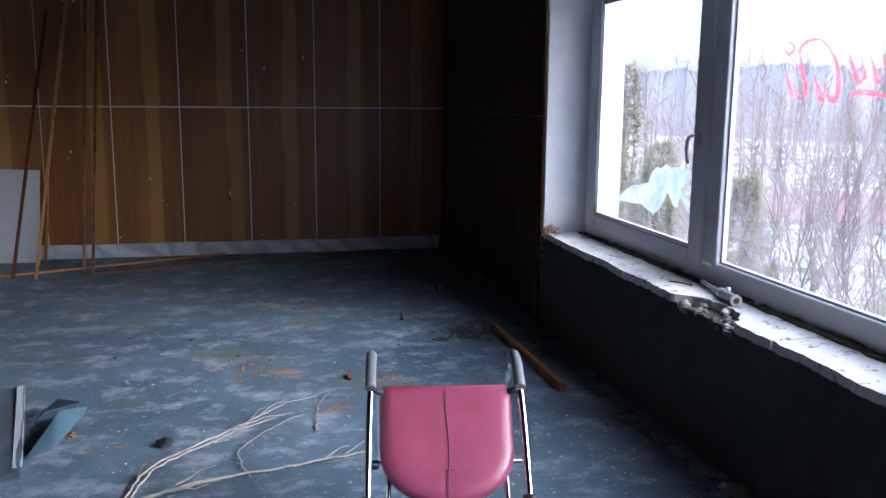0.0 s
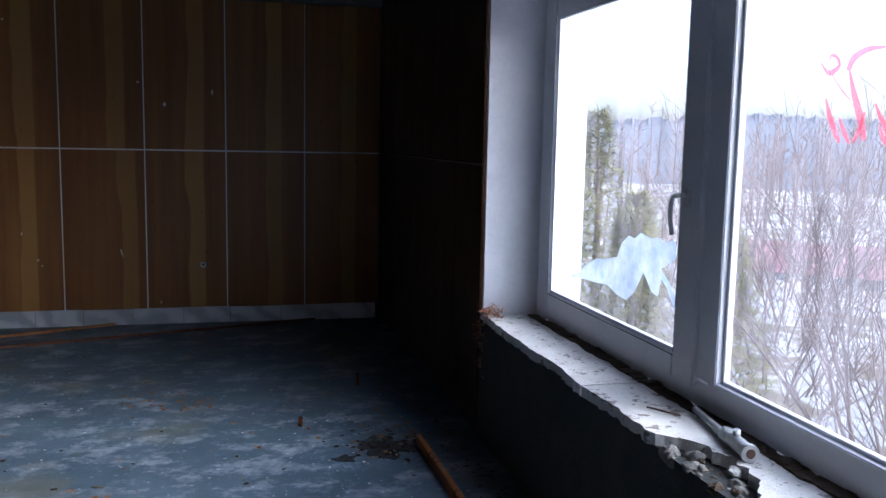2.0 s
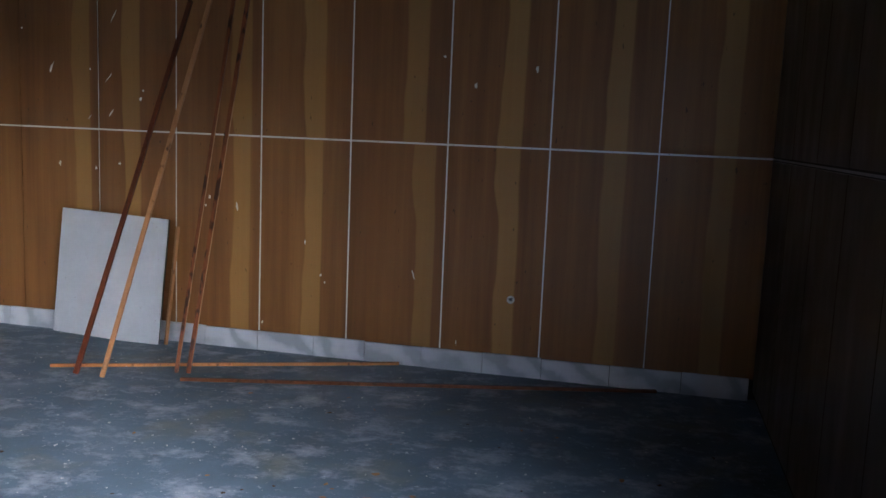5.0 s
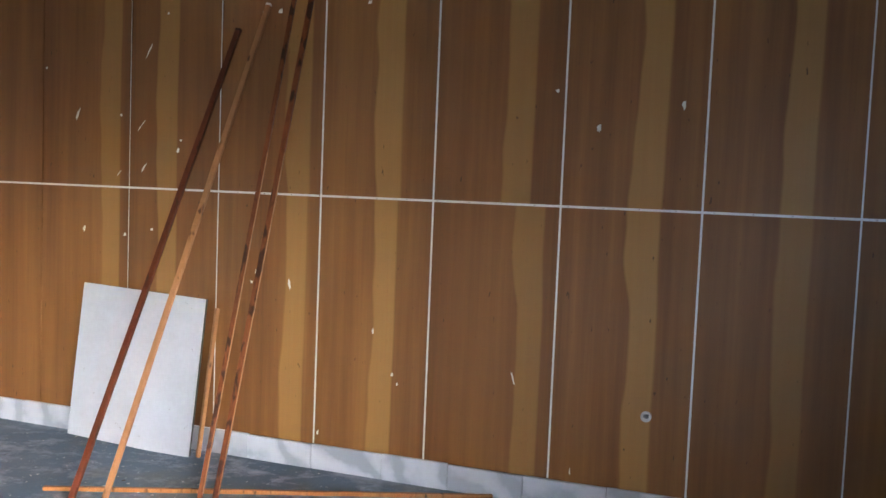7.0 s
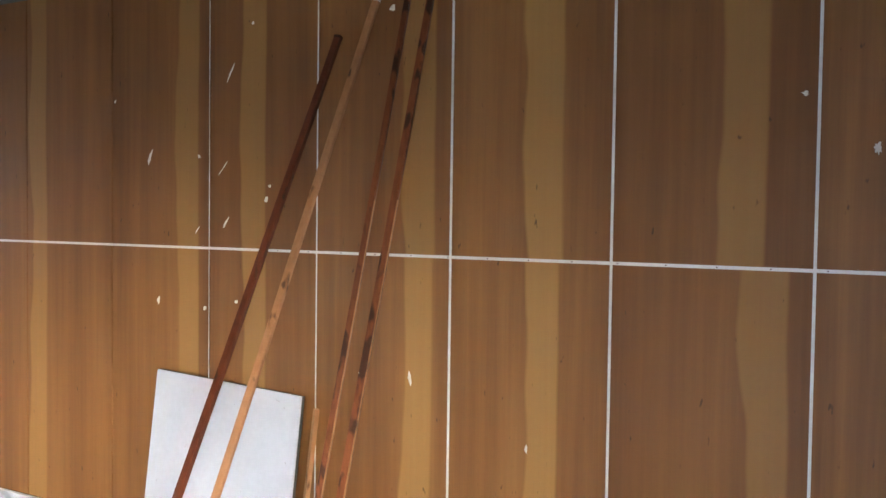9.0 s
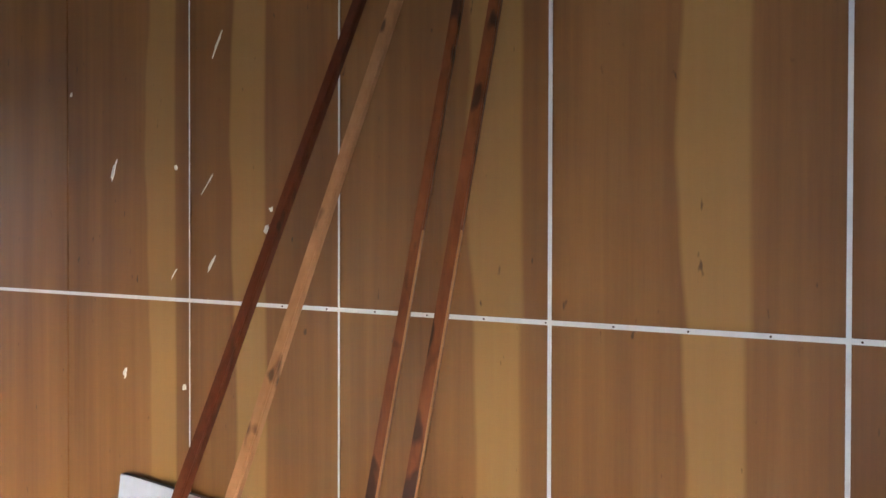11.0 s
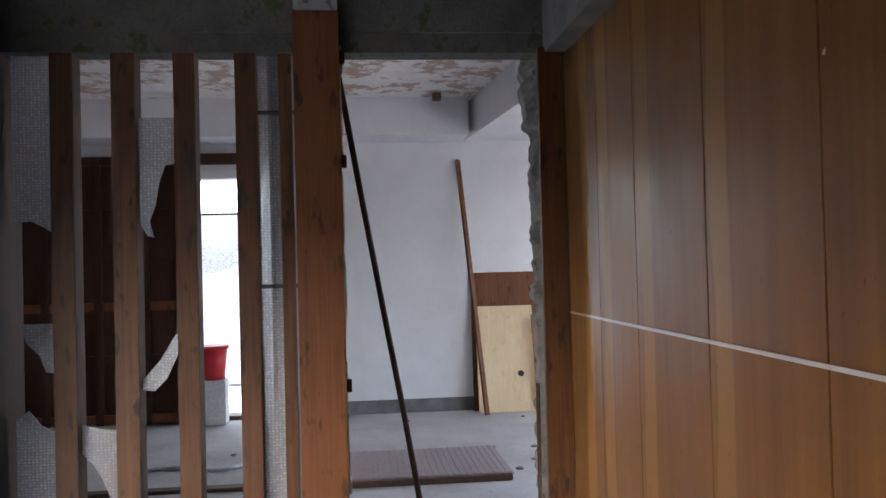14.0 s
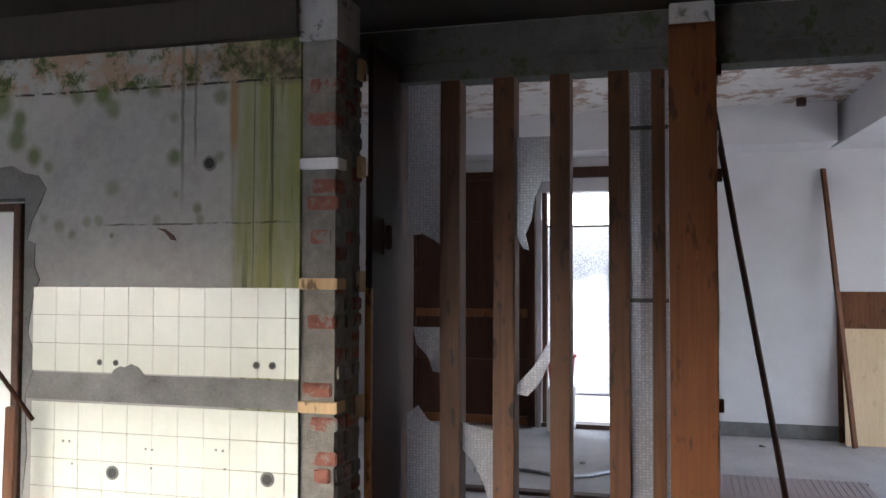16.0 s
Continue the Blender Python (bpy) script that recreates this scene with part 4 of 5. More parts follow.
board = thing("white_board", "scuffed white laminated board leaning on the panelled wall", "board")
m = Matrix.Translation((-2.57, 7.975, 0.004)) @ Matrix.Rotation(radians(-5.2), 4, "X") @ Matrix.Rotation(radians(2.4), 4, "Y")
bmf = box(-0.435, 0.42, -0.009, 0.0, 0.0, 0.905, 0.002)
bmesh.ops.transform(bmf, matrix=m, verts=bmf.verts)
part("face", bmf, board_white, board)
bmf = box(-0.435, 0.42, 0.0005, 0.018, 0.0, 0.905, 0.002)
bmesh.ops.transform(bmf, matrix=m, verts=bmf.verts)
part("backing", bmf, board_dark, board, "dark chipboard backing")
bmf = bar((-2.10, 7.99, 0.0), (-2.05, 8.07, 0.84), 0.03, 0.02)
tagged(link_mesh("short_batten", bmf, timber_pale), "short pale batten standing behind the white board", "batten")

for p, q, mat, lab in (((-2.45, 7.215, 0.012), (-0.40, 8.085, 0.012), timber_orange, "thin orange-brown lath lying on the floor"),
                       ((-1.55, 7.24, 0.012), (1.3, 8.06, 0.012), timber_red, "long thin red-brown lath lying on the floor")):
    tagged(link_mesh("lath", bar(p, q, 0.024, 0.02, 0.002, 0, 0.006), mat), lab, "lath", "laths on the floor")
tagged(link_mesh("plank", bar((1.553, 3.44, 0.016), (1.53, 4.745, 0.016), 0.075, 0.03, 0.004, math.pi / 2), timber_orange), "short red-brown plank lying on the floor by the window", "plank")
tagged(link_mesh("glass_shard", prism([(1.66, 4.1), (1.83, 4.02), (1.86, 4.3), (1.72, 4.34)], 0.004, 0.01), pane_mat), "dusty glass shard on the floor by the window", "glass")

# ---- tipped armchair ----
chair = thing("armchair", "pink-red vinyl armchair with chrome tube frame", "chair", pose(0.532, 1.90, 0.0, 0, 0, -9))
chair.scale = (1.07, 1.05, 1.0)
# the pad: a D-shaped cushion, flat edge up and away
dm = bmesh.new()
prof = []
for k in range(33):
    a = math.pi * k / 32
    prof.append((0.222 * math.cos(a), -0.215 - 0.205 * math.sin(a) ** 0.85))
outline = [(0.212, 0.0), (0.222, -0.06)] + [(x, y) for x, y in prof] + [(-0.222, -0.06), (-0.212, 0.0)]
seen = []
for q in outline:
    if not seen or (Vector(q) - Vector(seen[-1])).length > 0.002:
        seen.append(q)
layers = []
for inset, z in ((0.012, -0.03), (0.0, -0.02), (0.0, 0.004), (0.006, 0.016), (0.02, 0.026), (0.05, 0.031), (0.11, 0.033)):
    row = []
    for x, y in seen:
        c = Vector((0, -0.2))
        v = Vector((x, y)) - c
        v *= max(0.05, 1 - inset / max(v.length, 0.05))
        row.append(dm.verts.new((v.x, v.y - 0.2, z - (0.0035 if abs(v.x) < 0.012 and z > 0.02 else 0))))
    layers.append(row)
n = len(seen)
for a, b in zip(layers, layers[1:]):
    for k in range(n):
        f = dm.faces.new((a[k], a[(k + 1) % n], b[(k + 1) % n], b[k]))
        f.smooth = True
dm.faces.new(layers[0][::-1])
dm.faces.new(layers[-1])
tilt = Matrix.Translation((0, 0.06, 0.60)) @ Matrix.Rotation(radians(52), 4, "X")
bmesh.ops.transform(dm, matrix=tilt, verts=dm.verts)
cushion = part("seat_pad", dm, red_vinyl, chair)
sm = tube([tilt @ Vector((0.004 * math.sin(y * 20), y, 0.0335 - (0.007 if y > -0.03 or y < -0.39 else 0))) for y in [-0.012 - 0.0132 * k for k in range(31)]], 0.0016, 6)
part("seam", sm, black_rubber, cushion, "dark stitched seam")
for sx in (-1, 1):
    x = sx * 0.252
    part("arm_tube", tube(smooth_path([(x, 0.17, 0.66), (x, 0.06, 0.62), (x + 0.004 * sx, -0.05, 0.50), (x + 0.006 * sx, -0.20, 0.30), (x, -0.27, 0.21), (x, -0.42, 0.1)], 6), 0.012, 10), chrome, chair, "chrome tube")
    part("arm_cap", tube(smooth_path([(x, 0.02, 0.605), (x, 0.10, 0.655), (x, 0.19, 0.675), (x, 0.235, 0.645)], 5), 0.019, 10), grey_plastic, chair, "grey plastic arm cap")
    part("leg", tube(smooth_path([(x, 0.225, 0.65), (x - 0.004 * sx, 0.40, 0.40), (x - 0.006 * sx, 0.66, 0.014)], 5), 0.012, 10), chrome, chair)
    part("leg_foot", tube([(x - 0.006 * sx, 0.645, 0.03), (x - 0.006 * sx, 0.665, 0.0)], 0.016, 8), black_rubber, chair)
    part("arm_sleeve", tube(smooth_path([(x + 0.006 * sx, -0.215, 0.285), (x, -0.28, 0.20), (x - 0.01 * sx, -0.42, 0.09), (x - 0.02 * sx, -0.54, 0.03)], 5), 0.026, 12), red_vinyl, chair, "red padded sleeve")
    part("sleeve_ring", tube([(x + 0.006 * sx, -0.20, 0.30), (x + 0.006 * sx, -0.222, 0.276)], 0.024, 12), black_rubber, chair)
    part("seat_tube", tube(smooth_path([(sx * 0.19, -0.1, 0.36), (sx * 0.19, -0.22, 0.24), (sx * 0.165, -0.36, 0.1), (sx * 0.15, -0.52, 0.03)], 5), 0.009, 8), chrome, chair)
    part("bolt", tube([(sx * 0.21, 0.03, 0.585), (sx * 0.25, 0.03, 0.6)], 0.011, 8), black_rubber, chair)
part("cross_bar", tube([(-0.25, -0.06, 0.36), (0.25, -0.06, 0.36)], 0.008, 8), chrome, chair)

# ---- loose covering, twigs, leaves and debris on the floor ----
cov = thing("floor_covering", "loose grey-blue piece of floor covering with pale edge", "floor covering")
cm = bmesh.new()
grid = []
for i in range(15):
    row = []
    for j in range(9):
        u, v = i / 14, j / 8
        e = -1.10 - 0.27 * v + 0.012 * noise.noise(Vector((0, v * 6, 2)))
        x, y = -2.1 + (e + 2.1) * u, 2.70 + 1.27 * v
        z = 0.014 + 0.03 * u ** 6 + 0.008 * noise.noise(Vector((x * 3, y * 3, 0)))
        row.append(cm.verts.new((x, y, z)))
    grid.append(row)
for i in range(14):
    for j in range(8):
        f = cm.faces.new((grid[i][j], grid[i + 1][j], grid[i + 1][j + 1], grid[i][j + 1]))
        f.smooth = True
bmesh.ops.solidify(cm, geom=cm.faces[:], thickness=0.006)
bmesh.ops.recalc_face_normals(cm, faces=cm.faces)
bmesh.ops.translate(cm, verts=cm.verts, vec=(0, 0, 0.012))
part("sheet", cm, carpet_back, cov)
part("pale_edge", bar((-1.14, 2.82, 0.052), (-1.385, 3.95, 0.052), 0.04, 0.004, 0.001), board_white, cov, "pale worn edge")
flap = bmesh.new()
v = [flap.verts.new(c) for c in ((-1.13, 2.95, 0.05), (-1.09, 3.45, 0.075), (-1.0, 3.66, 0.012), (-1.0, 3.55, 0.008), (-1.06, 3.1, 0.006))]
flap.faces.new((v[0], v[1], v[2], v[3], v[4]))
v = [flap.verts.new(c) for c in ((-1.16, 3.25, 0.10), (-1.12, 3.56, 0.10), (-1.04, 3.72, 0.02), (-1.22, 3.62, 0.01))]
flap.faces.new(v)
bmesh.ops.solidify(flap, geom=flap.faces[:], thickness=0.006)
tagged(link_mesh("covering_flap", flap, carpet_blue), "torn blue flap of floor covering folded over", "floor covering")


def branch(points, r, twigs, seed):
    rnd = random.Random(seed)
    bm = bmesh.new()
    path = smooth_path(points, 8)
    path = [p + Vector((rnd.uniform(-1, 1), rnd.uniform(-1, 1), 0)) * 0.008 for p in path]
    tube(path, r, 6, bm, r * 0.35)
    for _ in range(twigs):
        i = rnd.randrange(3, len(path) - 2)
        a = path[i]
        d = (path[i + 1] - path[i]).normalized()
        side = Vector((-d.y, d.x, 0)) * rnd.choice((-1, 1))
        l = rnd.uniform(0.08, 0.3)
        e = [a + d * l * u + side * l * 0.5 * u * (1.2 - 0.5 * u) + Vector((0, 0, rnd.uniform(0, 0.02))) for u in (0, 0.33, 0.66, 1)]
        tube(e, r * 0.45, 5, bm, r * 0.15)
    return bm


for i, (pts, r, tw) in enumerate((
        ([(-0.68, 2.45, 0.01), (-0.60, 2.80, 0.012), (-0.36, 3.08, 0.012), (-0.10, 3.36, 0.014), (0.02, 3.50, 0.02)], 0.0065, 4),
        ([(-0.66, 2.45, 0.01), (-0.57, 2.78, 0.018), (-0.34, 3.05, 0.012), (-0.12, 3.30, 0.014), (0.06, 3.36, 0.012)], 0.005, 3),
        ([(-0.64, 2.48, 0.01), (-0.36, 2.62, 0.012), (0.0, 2.70, 0.012), (0.34, 2.79, 0.012), (0.75, 2.90, 0.01)], 0.0075, 7),
        ([(-0.16, 2.62, 0.01), (-0.22, 2.90, 0.012), (-0.10, 3.12, 0.012), (0.04, 3.30, 0.01)], 0.004, 2),
        ([(0.16, 3.12, 0.008), (0.17, 3.30, 0.012), (0.20, 3.50, 0.01), (0.27, 3.66, 0.008)], 0.004, 1))):
    tagged(link_mesh("dry_branch", branch(pts, r, tw, i), twig), "dry leafless branch lying on the blue floor", "branch", "branches on the floor")


def scatter(name, count, zones, size, mat, label, category, flat, seed):
    rnd = random.Random(seed)
    bm = bmesh.new()
    for _ in range(count):
        cx, cy, rx, ry = rnd.choice(zones)
        x, y = cx + rnd.gauss(0, 1) * rx, cy + rnd.gauss(0, 1) * ry
        if not (-5.3 < x < 1.82 and -1.0 < y < 8.05):
            continue
        s = size * rnd.uniform(0.4, 1.5)
        k = rnd.randrange(5, 8)
        a0 = rnd.random() * 6.3
        lift = rnd.uniform(0.2, 1.0) * flat
        ring = [bm.verts.new((x + s * rnd.uniform(0.5, 1) * math.cos(a0 + 6.283 * i / k), y + s * rnd.uniform(0.4, 1) * math.sin(a0 + 6.283 * i / k), 0.001 + rnd.uniform(0, lift))) for i in range(k)]
        top = bm.verts.new((x, y, 0.002 + lift * rnd.uniform(0.3, 1.3)))
        for i in range(k):
            bm.faces.new((ring[i], ring[(i + 1) % k], top))
    return tagged(link_mesh(name, bm, mat), label, category, kind="stuff")


scatter("leaf_litter", 260, [(0.07, 5.84, 0.16, 0.1), (0.36, 5.7, 0.12, 0.07), (0.67, 3.84, 0.1, 0.04), (0.28, 3.42, 0.05, 0.03), (-0.2, 4.23, 0.1, 0.08), (0.04, 4.07, 0.08, 0.05), (1.4, 4.9, 0.12, 0.12), (0.3, 5.6, 0.9, 1.0), (0.0, 4.6, 0.9, 0.9), (1.1, 5.5, 0.3, 0.5), (-1.1, 3.3, 0.2, 0.15)], 0.018, leaf_dry, "scattered dry brown leaves on the floor", "leaves", 0.013, 5)
scatter("plaster_chips", 750, [(0.2, 4.0, 1.2, 1.2), (1.35, 2.6, 0.3, 0.5), (0.0, 6.2, 1.4, 0.9), (-1.5, 5.0, 1.0, 1.4), (1.2, 3.4, 0.35, 0.9), (-2.5, 7.0, 1.2, 0.6)], 0.0075, chip, "small pale plaster chips and paint flakes on the floor", "debris", 0.006, 6)
scatter("dark_dirt", 260, [(1.35, 4.75, 0.14, 0.12), (1.75, 4.2, 0.06, 0.7), (0.5, 5.0, 1.0, 1.2), (1.78, 3.0, 0.05, 0.6)], 0.016, foam, "dark dirt crumbs on the floor", "dirt", 0.008, 7)
for i, (x, y, sx, sy, sz) in enumerate(((1.74, 2.98, 0.09, 0.035, 0.03), (1.80, 2.86, 0.06, 0.06, 0.05), (1.78, 2.70, 0.07, 0.06, 0.045), (1.70, 2.53, 0.05, 0.03, 0.025), (1.80, 2.50, 0.07, 0.08, 0.05), (1.78, 2.28, 0.06, 0.07, 0.05), (1.82, 2.08, 0.05, 0.08, 0.06), (1.83, 3.25, 0.04, 0.07, 0.04), (1.84, 3.6, 0.035, 0.06, 0.03), (1.80, 3.12, 0.05, 0.05, 0.035))):
    tagged(link_mesh("plaster_lump", rock((sx * 0.75, sy * 0.75, sz), i + 11, 0.45), rubble_mat, None, pose(x, y, sz * 0.3, 0, 0, 37 * i)), "grey lump of fallen plaster at the parapet foot", "rubble", "rubble at the parapet")
for i, (x, y, h) in enumerate(((1.37, 5.91, 0.05), (0.93, 5.14, 0.02), (0.4, 3.86, 0.014))):
    tagged(link_mesh("wood_scrap", bar((x, y, 0.008), (x + 0.012, y + 0.09, 0.008 + h), 0.022, 0.012, 0.002, 0.4), timber_red), "small broken piece of wood on the floor", "wood scrap", "wood scraps")
tagged(link_mesh("crumpled_wrapper", rock((0.035, 0.03, 0.024), 31, 1.0), black_rubber, None, pose(-0.56, 3.07, 0.018)), "small black crumpled lump on the floor", "debris")

def stain(cx, cy, rx, ry, seed, label):
    pts = []
    for i in range(40):
        a = 2 * math.pi * i / 40
        r = 0.75 + 0.6 * noise.noise(Vector((math.cos(a) * 1.6 + seed, math.sin(a) * 1.6, seed)))
        pts.append((cx + rx * r * math.cos(a), cy + ry * r * math.sin(a)))
    tagged(link_mesh("floor_stain", prism(pts, 0.0008, 0.0022), wet_dirt), label, "stain", "dark stains on the floor")


stain(1.33, 4.76, 0.2, 0.22, 2, "dark damp dirt stain on the blue floor")
stain(1.12, 4.6, 0.07, 0.06, 6, "small dark damp stain on the blue floor")
for i, (x, y, sx, sy) in enumerate(((1.33, 4.83, 0.035, 0.03), (1.43, 4.75, 0.025, 0.02), (1.38, 4.66, 0.022, 0.012), (0.35, 3.86, 0.03, 0.045), (-0.05, 4.45, 0.05, 0.015))):
    tagged(link_mesh("plaster_flake", rock((sx * 0.6, sy * 0.6, 0.006), i + 71, 1.0), leaf_dry if i == 1 else rubble_mat, None, pose(x, y, 0.005, 0, 0, 40 * i)), "pale flat plaster flake on the floor", "debris", "plaster flakes")

# ---- slatted partition and opening ----
def long_post(name, x0, x1, y0, y1, z0, z1, mat, label, group=""):
    bm = box(x0, x1, y0, y1, z0, z1)
    bmesh.ops.subdivide_edges(bm, edges=[e for e in bm.edges if abs(e.verts[0].co.z - e.verts[1].co.z) > 0.5], cuts=8)
    for v in bm.verts:
        v.co.y += 0.003 * noise.noise(Vector((v.co.z * 1.7, y0 * 5, x0)))
    bmesh.ops.bevel(bm, geom=[e for e in bm.edges if e.calc_face_angle(0) > 1], offset=0.004, segments=2, affect="EDGES")
    return tagged(link_mesh(name, bm, mat), label, "post", group)


for k, (y0, y1) in enumerate(((5.655, 5.76), (5.935, 6.045), (6.225, 6.325), (6.515, 6.615))):
    long_post("slat", -5.89, -5.755, y0, y1, 0.0, 2.83, timber_slat, "dark stained upright timber slat of the partition" if k < 2 else "red-brown upright timber slat of the partition", "partition slats")
long_post("slat", -5.82, -5.775, 6.722, 6.785, 0.0, 2.83, timber_slat, "narrow orange-brown upright slat of the partition", "partition slats")
long_post("backing_board", -5.865, -5.845, 6.662, 6.73, 0.0, 2.83, grey_board, "narrow grey-violet board behind the slats")
post = thing("partition_post", "broad red-brown timber post with white plastered head", "post")
pm = box(-5.72, -5.60, 6.805, 7.02, 0.0, 2.955)
bmesh.ops.subdivide_edges(pm, edges=[e for e in pm.edges if abs(e.verts[0].co.z - e.verts[1].co.z) > 0.5], cuts=8)
bmesh.ops.bevel(pm, geom=[e for e in pm.edges if e.calc_face_angle(0) > 1], offset=0.004, segments=2, affect="EDGES")
part("shaft", pm, timber_red, post)
part("head", box(-5.72, -5.605, 6.81, 7.015, 2.956, CEIL - 0.002, 0.006), plaster_dull, post, "white plastered head")
for z in (2.22, 1.15, 2.72):
    part("peg", box(-5.70, -5.66, 7.02, 7.045, z, z + 0.06, 0.003), timber_dark, post)
# ragged edge of plaster behind the post
edge = bmesh.new()
for k in range(40):
    z = 0.02 + k * 0.07
    box(-5.80, -5.73, 7.0, 7.026 + 0.02 * noise.noise(Vector((k * 1.3, 2, 5))), z, z + 0.072, 0.004, edge)
tagged(link_mesh("post_plaster_edge", edge, plaster_soft), "ragged plaster edge behind the post", "plaster", kind="structure")

# remains of obscure glass between the slats
def shard(pts, label):
    bm = bmesh.new()
    lo = [bm.verts.new((-5.826, y, z)) for y, z in pts]
    hi = [bm.verts.new((-5.820, y, z)) for y, z in pts]
    n = len(pts)
    bm.faces.new(lo)
    bm.faces.new(hi[::-1])
    for k in range(n):
        bm.faces.new((lo[k], lo[(k + 1) % n], hi[(k + 1) % n], hi[k]))
    bmesh.ops.recalc_face_normals(bm, faces=bm.faces)
    o = tagged(link_mesh("glass_remnant", bm, obscure), label, "glass", "obscure glass remnants")
    o.visible_shadow = False


lab = "broken remnant of dimpled obscure glass between slats"
shard([(6.035, 2.49), (6.225, 2.49), (6.225, 2.27), (6.17, 2.26), (6.14, 2.18), (6.12, 2.06), (6.09, 1.99), (6.11, 1.91), (6.08, 1.92), (6.04, 1.99)], lab)
shard([(5.49, 1.51), (5.655, 1.51), (5.655, 1.27), (5.60, 1.28), (5.57, 1.36), (5.51, 1.42)], lab)
shard([(6.225, 1.46), (6.19, 1.42), (6.13, 1.32), (6.04, 1.22), (6.03, 1.18), (6.1, 1.17), (6.16, 1.23), (6.225, 1.37)], lab)
shard([(5.46, 1.06), (5.52, 1.10), (5.57, 1.03), (5.655, 0.99), (5.655, 0.05), (5.46, 0.05)], lab)
shard([(5.755, 1.03), (5.80, 1.01), (5.87, 0.995), (5.94, 0.99), (5.94, 0.3), (5.90, 0.5), (5.89, 0.66), (5.85, 0.76), (5.81, 0.83), (5.755, 0.89)], lab)
shard([(5.46, 2.82), (5.655, 2.82), (5.655, 1.93), (5.60, 1.97), (5.54, 2.0), (5.46, 1.99)], "dusty pane of dimpled obscure glass between slats")
shard([(6.615, 2.79), (6.80, 2.79), (6.80, 0.02), (6.615, 0.02)], "narrow pane of dimpled obscure glass between slats")
for z in (2.50, 1.65):
    tagged(link_mesh("glazing_bar", box(-5.84, -5.80, 6.615, 6.80, z, z + 0.02, 0.002), black_rubber), "thin black glazing bar of the partition", "glazing bar", "glazing bars", "structure")

# door lining in the reveal beside the brick pier
lining = thing("door_lining", "dark brown door lining board with a lock plate", "door lining")
part("lining_board", box(-6.02, -5.36, 5.405, 5.43, 0.0, 2.9, 0.003), timber_dark, lining)
part("edge_strip", box(-5.362, -5.34, 5.40, 5.435, 0.0, 1.72, 0.003), timber_orange, lining, "orange raw edge strip")
lock = part("lock_plate", box(-5.60, -5.50, 5.43, 5.438, 1.88, 2.06, 0.002), rust, lining)
part("lock_bolt", box(-5.56, -5.53, 5.438, 5.47, 1.91, 2.03, 0.006), rust, lock)
for z in (2.70, 2.24, 1.70, 1.12):
    tagged(link_mesh("wood_block", box(-5.30, -5.24, 5.393, 5.42, z, z + 0.10, 0.004), timber_raw), "raw wooden fixing block set in the brick reveal", "wood block", "fixing blocks")
for z, mat in ((2.255, plaster_soft), (1.715, timber_raw), (1.165, timber_raw)):
    tagged(link_mesh("wood_peg", box(-5.12, TX + 0.012, 5.205, 5.395, z, z + 0.05, 0.004), mat), "flat wooden fixing peg built into the brick pier", "wood block", "pegs in the pier")

# brick pier between the tiles and the opening
pier = structure("brick_pier", box(-5.34, TX - 0.012, 5.208, 5.372, -0.1, 2.84), mortar, "broken brick pier with rough mortar joints", "pier")
structure("pier_head", box(-5.3, TX + 0.012, 5.20, 5.385, 2.84, CEIL), plaster_dull, "pale plastered head of the pier", "pier")
rb = random.Random(9)
zz = 0.02
while zz < 2.78:
    if rb.random() < 0.42:
        w0 = 5.212 + rb.uniform(0.0, 0.07)
        part("brick", box(TX - 0.09, TX - 0.012 + rb.uniform(0.006, 0.02), w0, 5.385 + rb.uniform(-0.03, 0.012), zz, zz + 0.062, 0.006), brick_red, pier)
    for xk in range(3):
        dpt = rb.uniform(0.0, 0.016)
        part("brick", box(-5.335 + xk * 0.098, -5.335 + xk * 0.098 + 0.086, 5.33, 5.374 + dpt, zz, zz + 0.062, 0.006), brick_red if rb.random() < 0.22 else mortar, pier)
    zz += 0.076

# glazed tiles
T0 = part("tile", box(0, 0.009, -0.0674, 0.0674, -0.067, 0.067, 0.0015), tile_mat, wall_tiled, "", pose(TX + 0.001, 5.074, 1.722 - 0.0685))
grout_y = [5.142 - 0.136 * k for k in range(11)]
rows_z = [1.722 - 0.137 * (k + 0.5) for k in range(3)] + [1.165 - 0.137 * (k + 0.5) for k in range(9)]
cut = part("tile", box(0, 0.009, -0.0325, 0.0325, -0.0665, 0.0665, 0.002), tile_mat, wall_tiled, "", pose(TX + 0.001, 5.1765, 1.722 - 0.0685))
for r, z in enumerate(rows_z):
    if z < 0.06:
        continue
    for c in range(10):
        y = grout_y[c] - 0.068
        if r == 0 and c == 0:
            continue
        share("tile", T0, wall_tiled, pose(TX + 0.001, y, z))
    if r:
        share("tile", cut, wall_tiled, pose(TX + 0.001, 5.1765, z))
structure("tile_gap_band", box(TX, TX + 0.003, 3.73, 5.205, 1.172, 1.304), concrete, "bare mortar band between the tile rows", "wall")
structure("door_patch", prism([(3.45, 2.33), (3.559, 2.317), (3.637, 2.323), (3.706, 2.288), (3.793, 2.27), (3.842, 2.204), (3.806, 2.125), (3.76, 2.046), (3.735, 1.95), (3.781, 1.933), (3.78, 1.821), (3.813, 1.758), (3.777, 1.686), (3.748, 1.491), (3.801, 1.353), (3.738, 1.185), (3.754, 0.909), (3.73, 0.686), (3.745, 0.0), (3.72, 0.0), (3.72, 2.16), (3.45, 2.16)], 0, 0.004), concrete, "grey cement patch round the door frame", "wall").matrix_basis = pose(TX + 0.001, 0, 0) @ Matrix(((0, 0, 1, 0), (1, 0, 0, 0), (0, 1, 0, 0), (0, 0, 0, 1)))
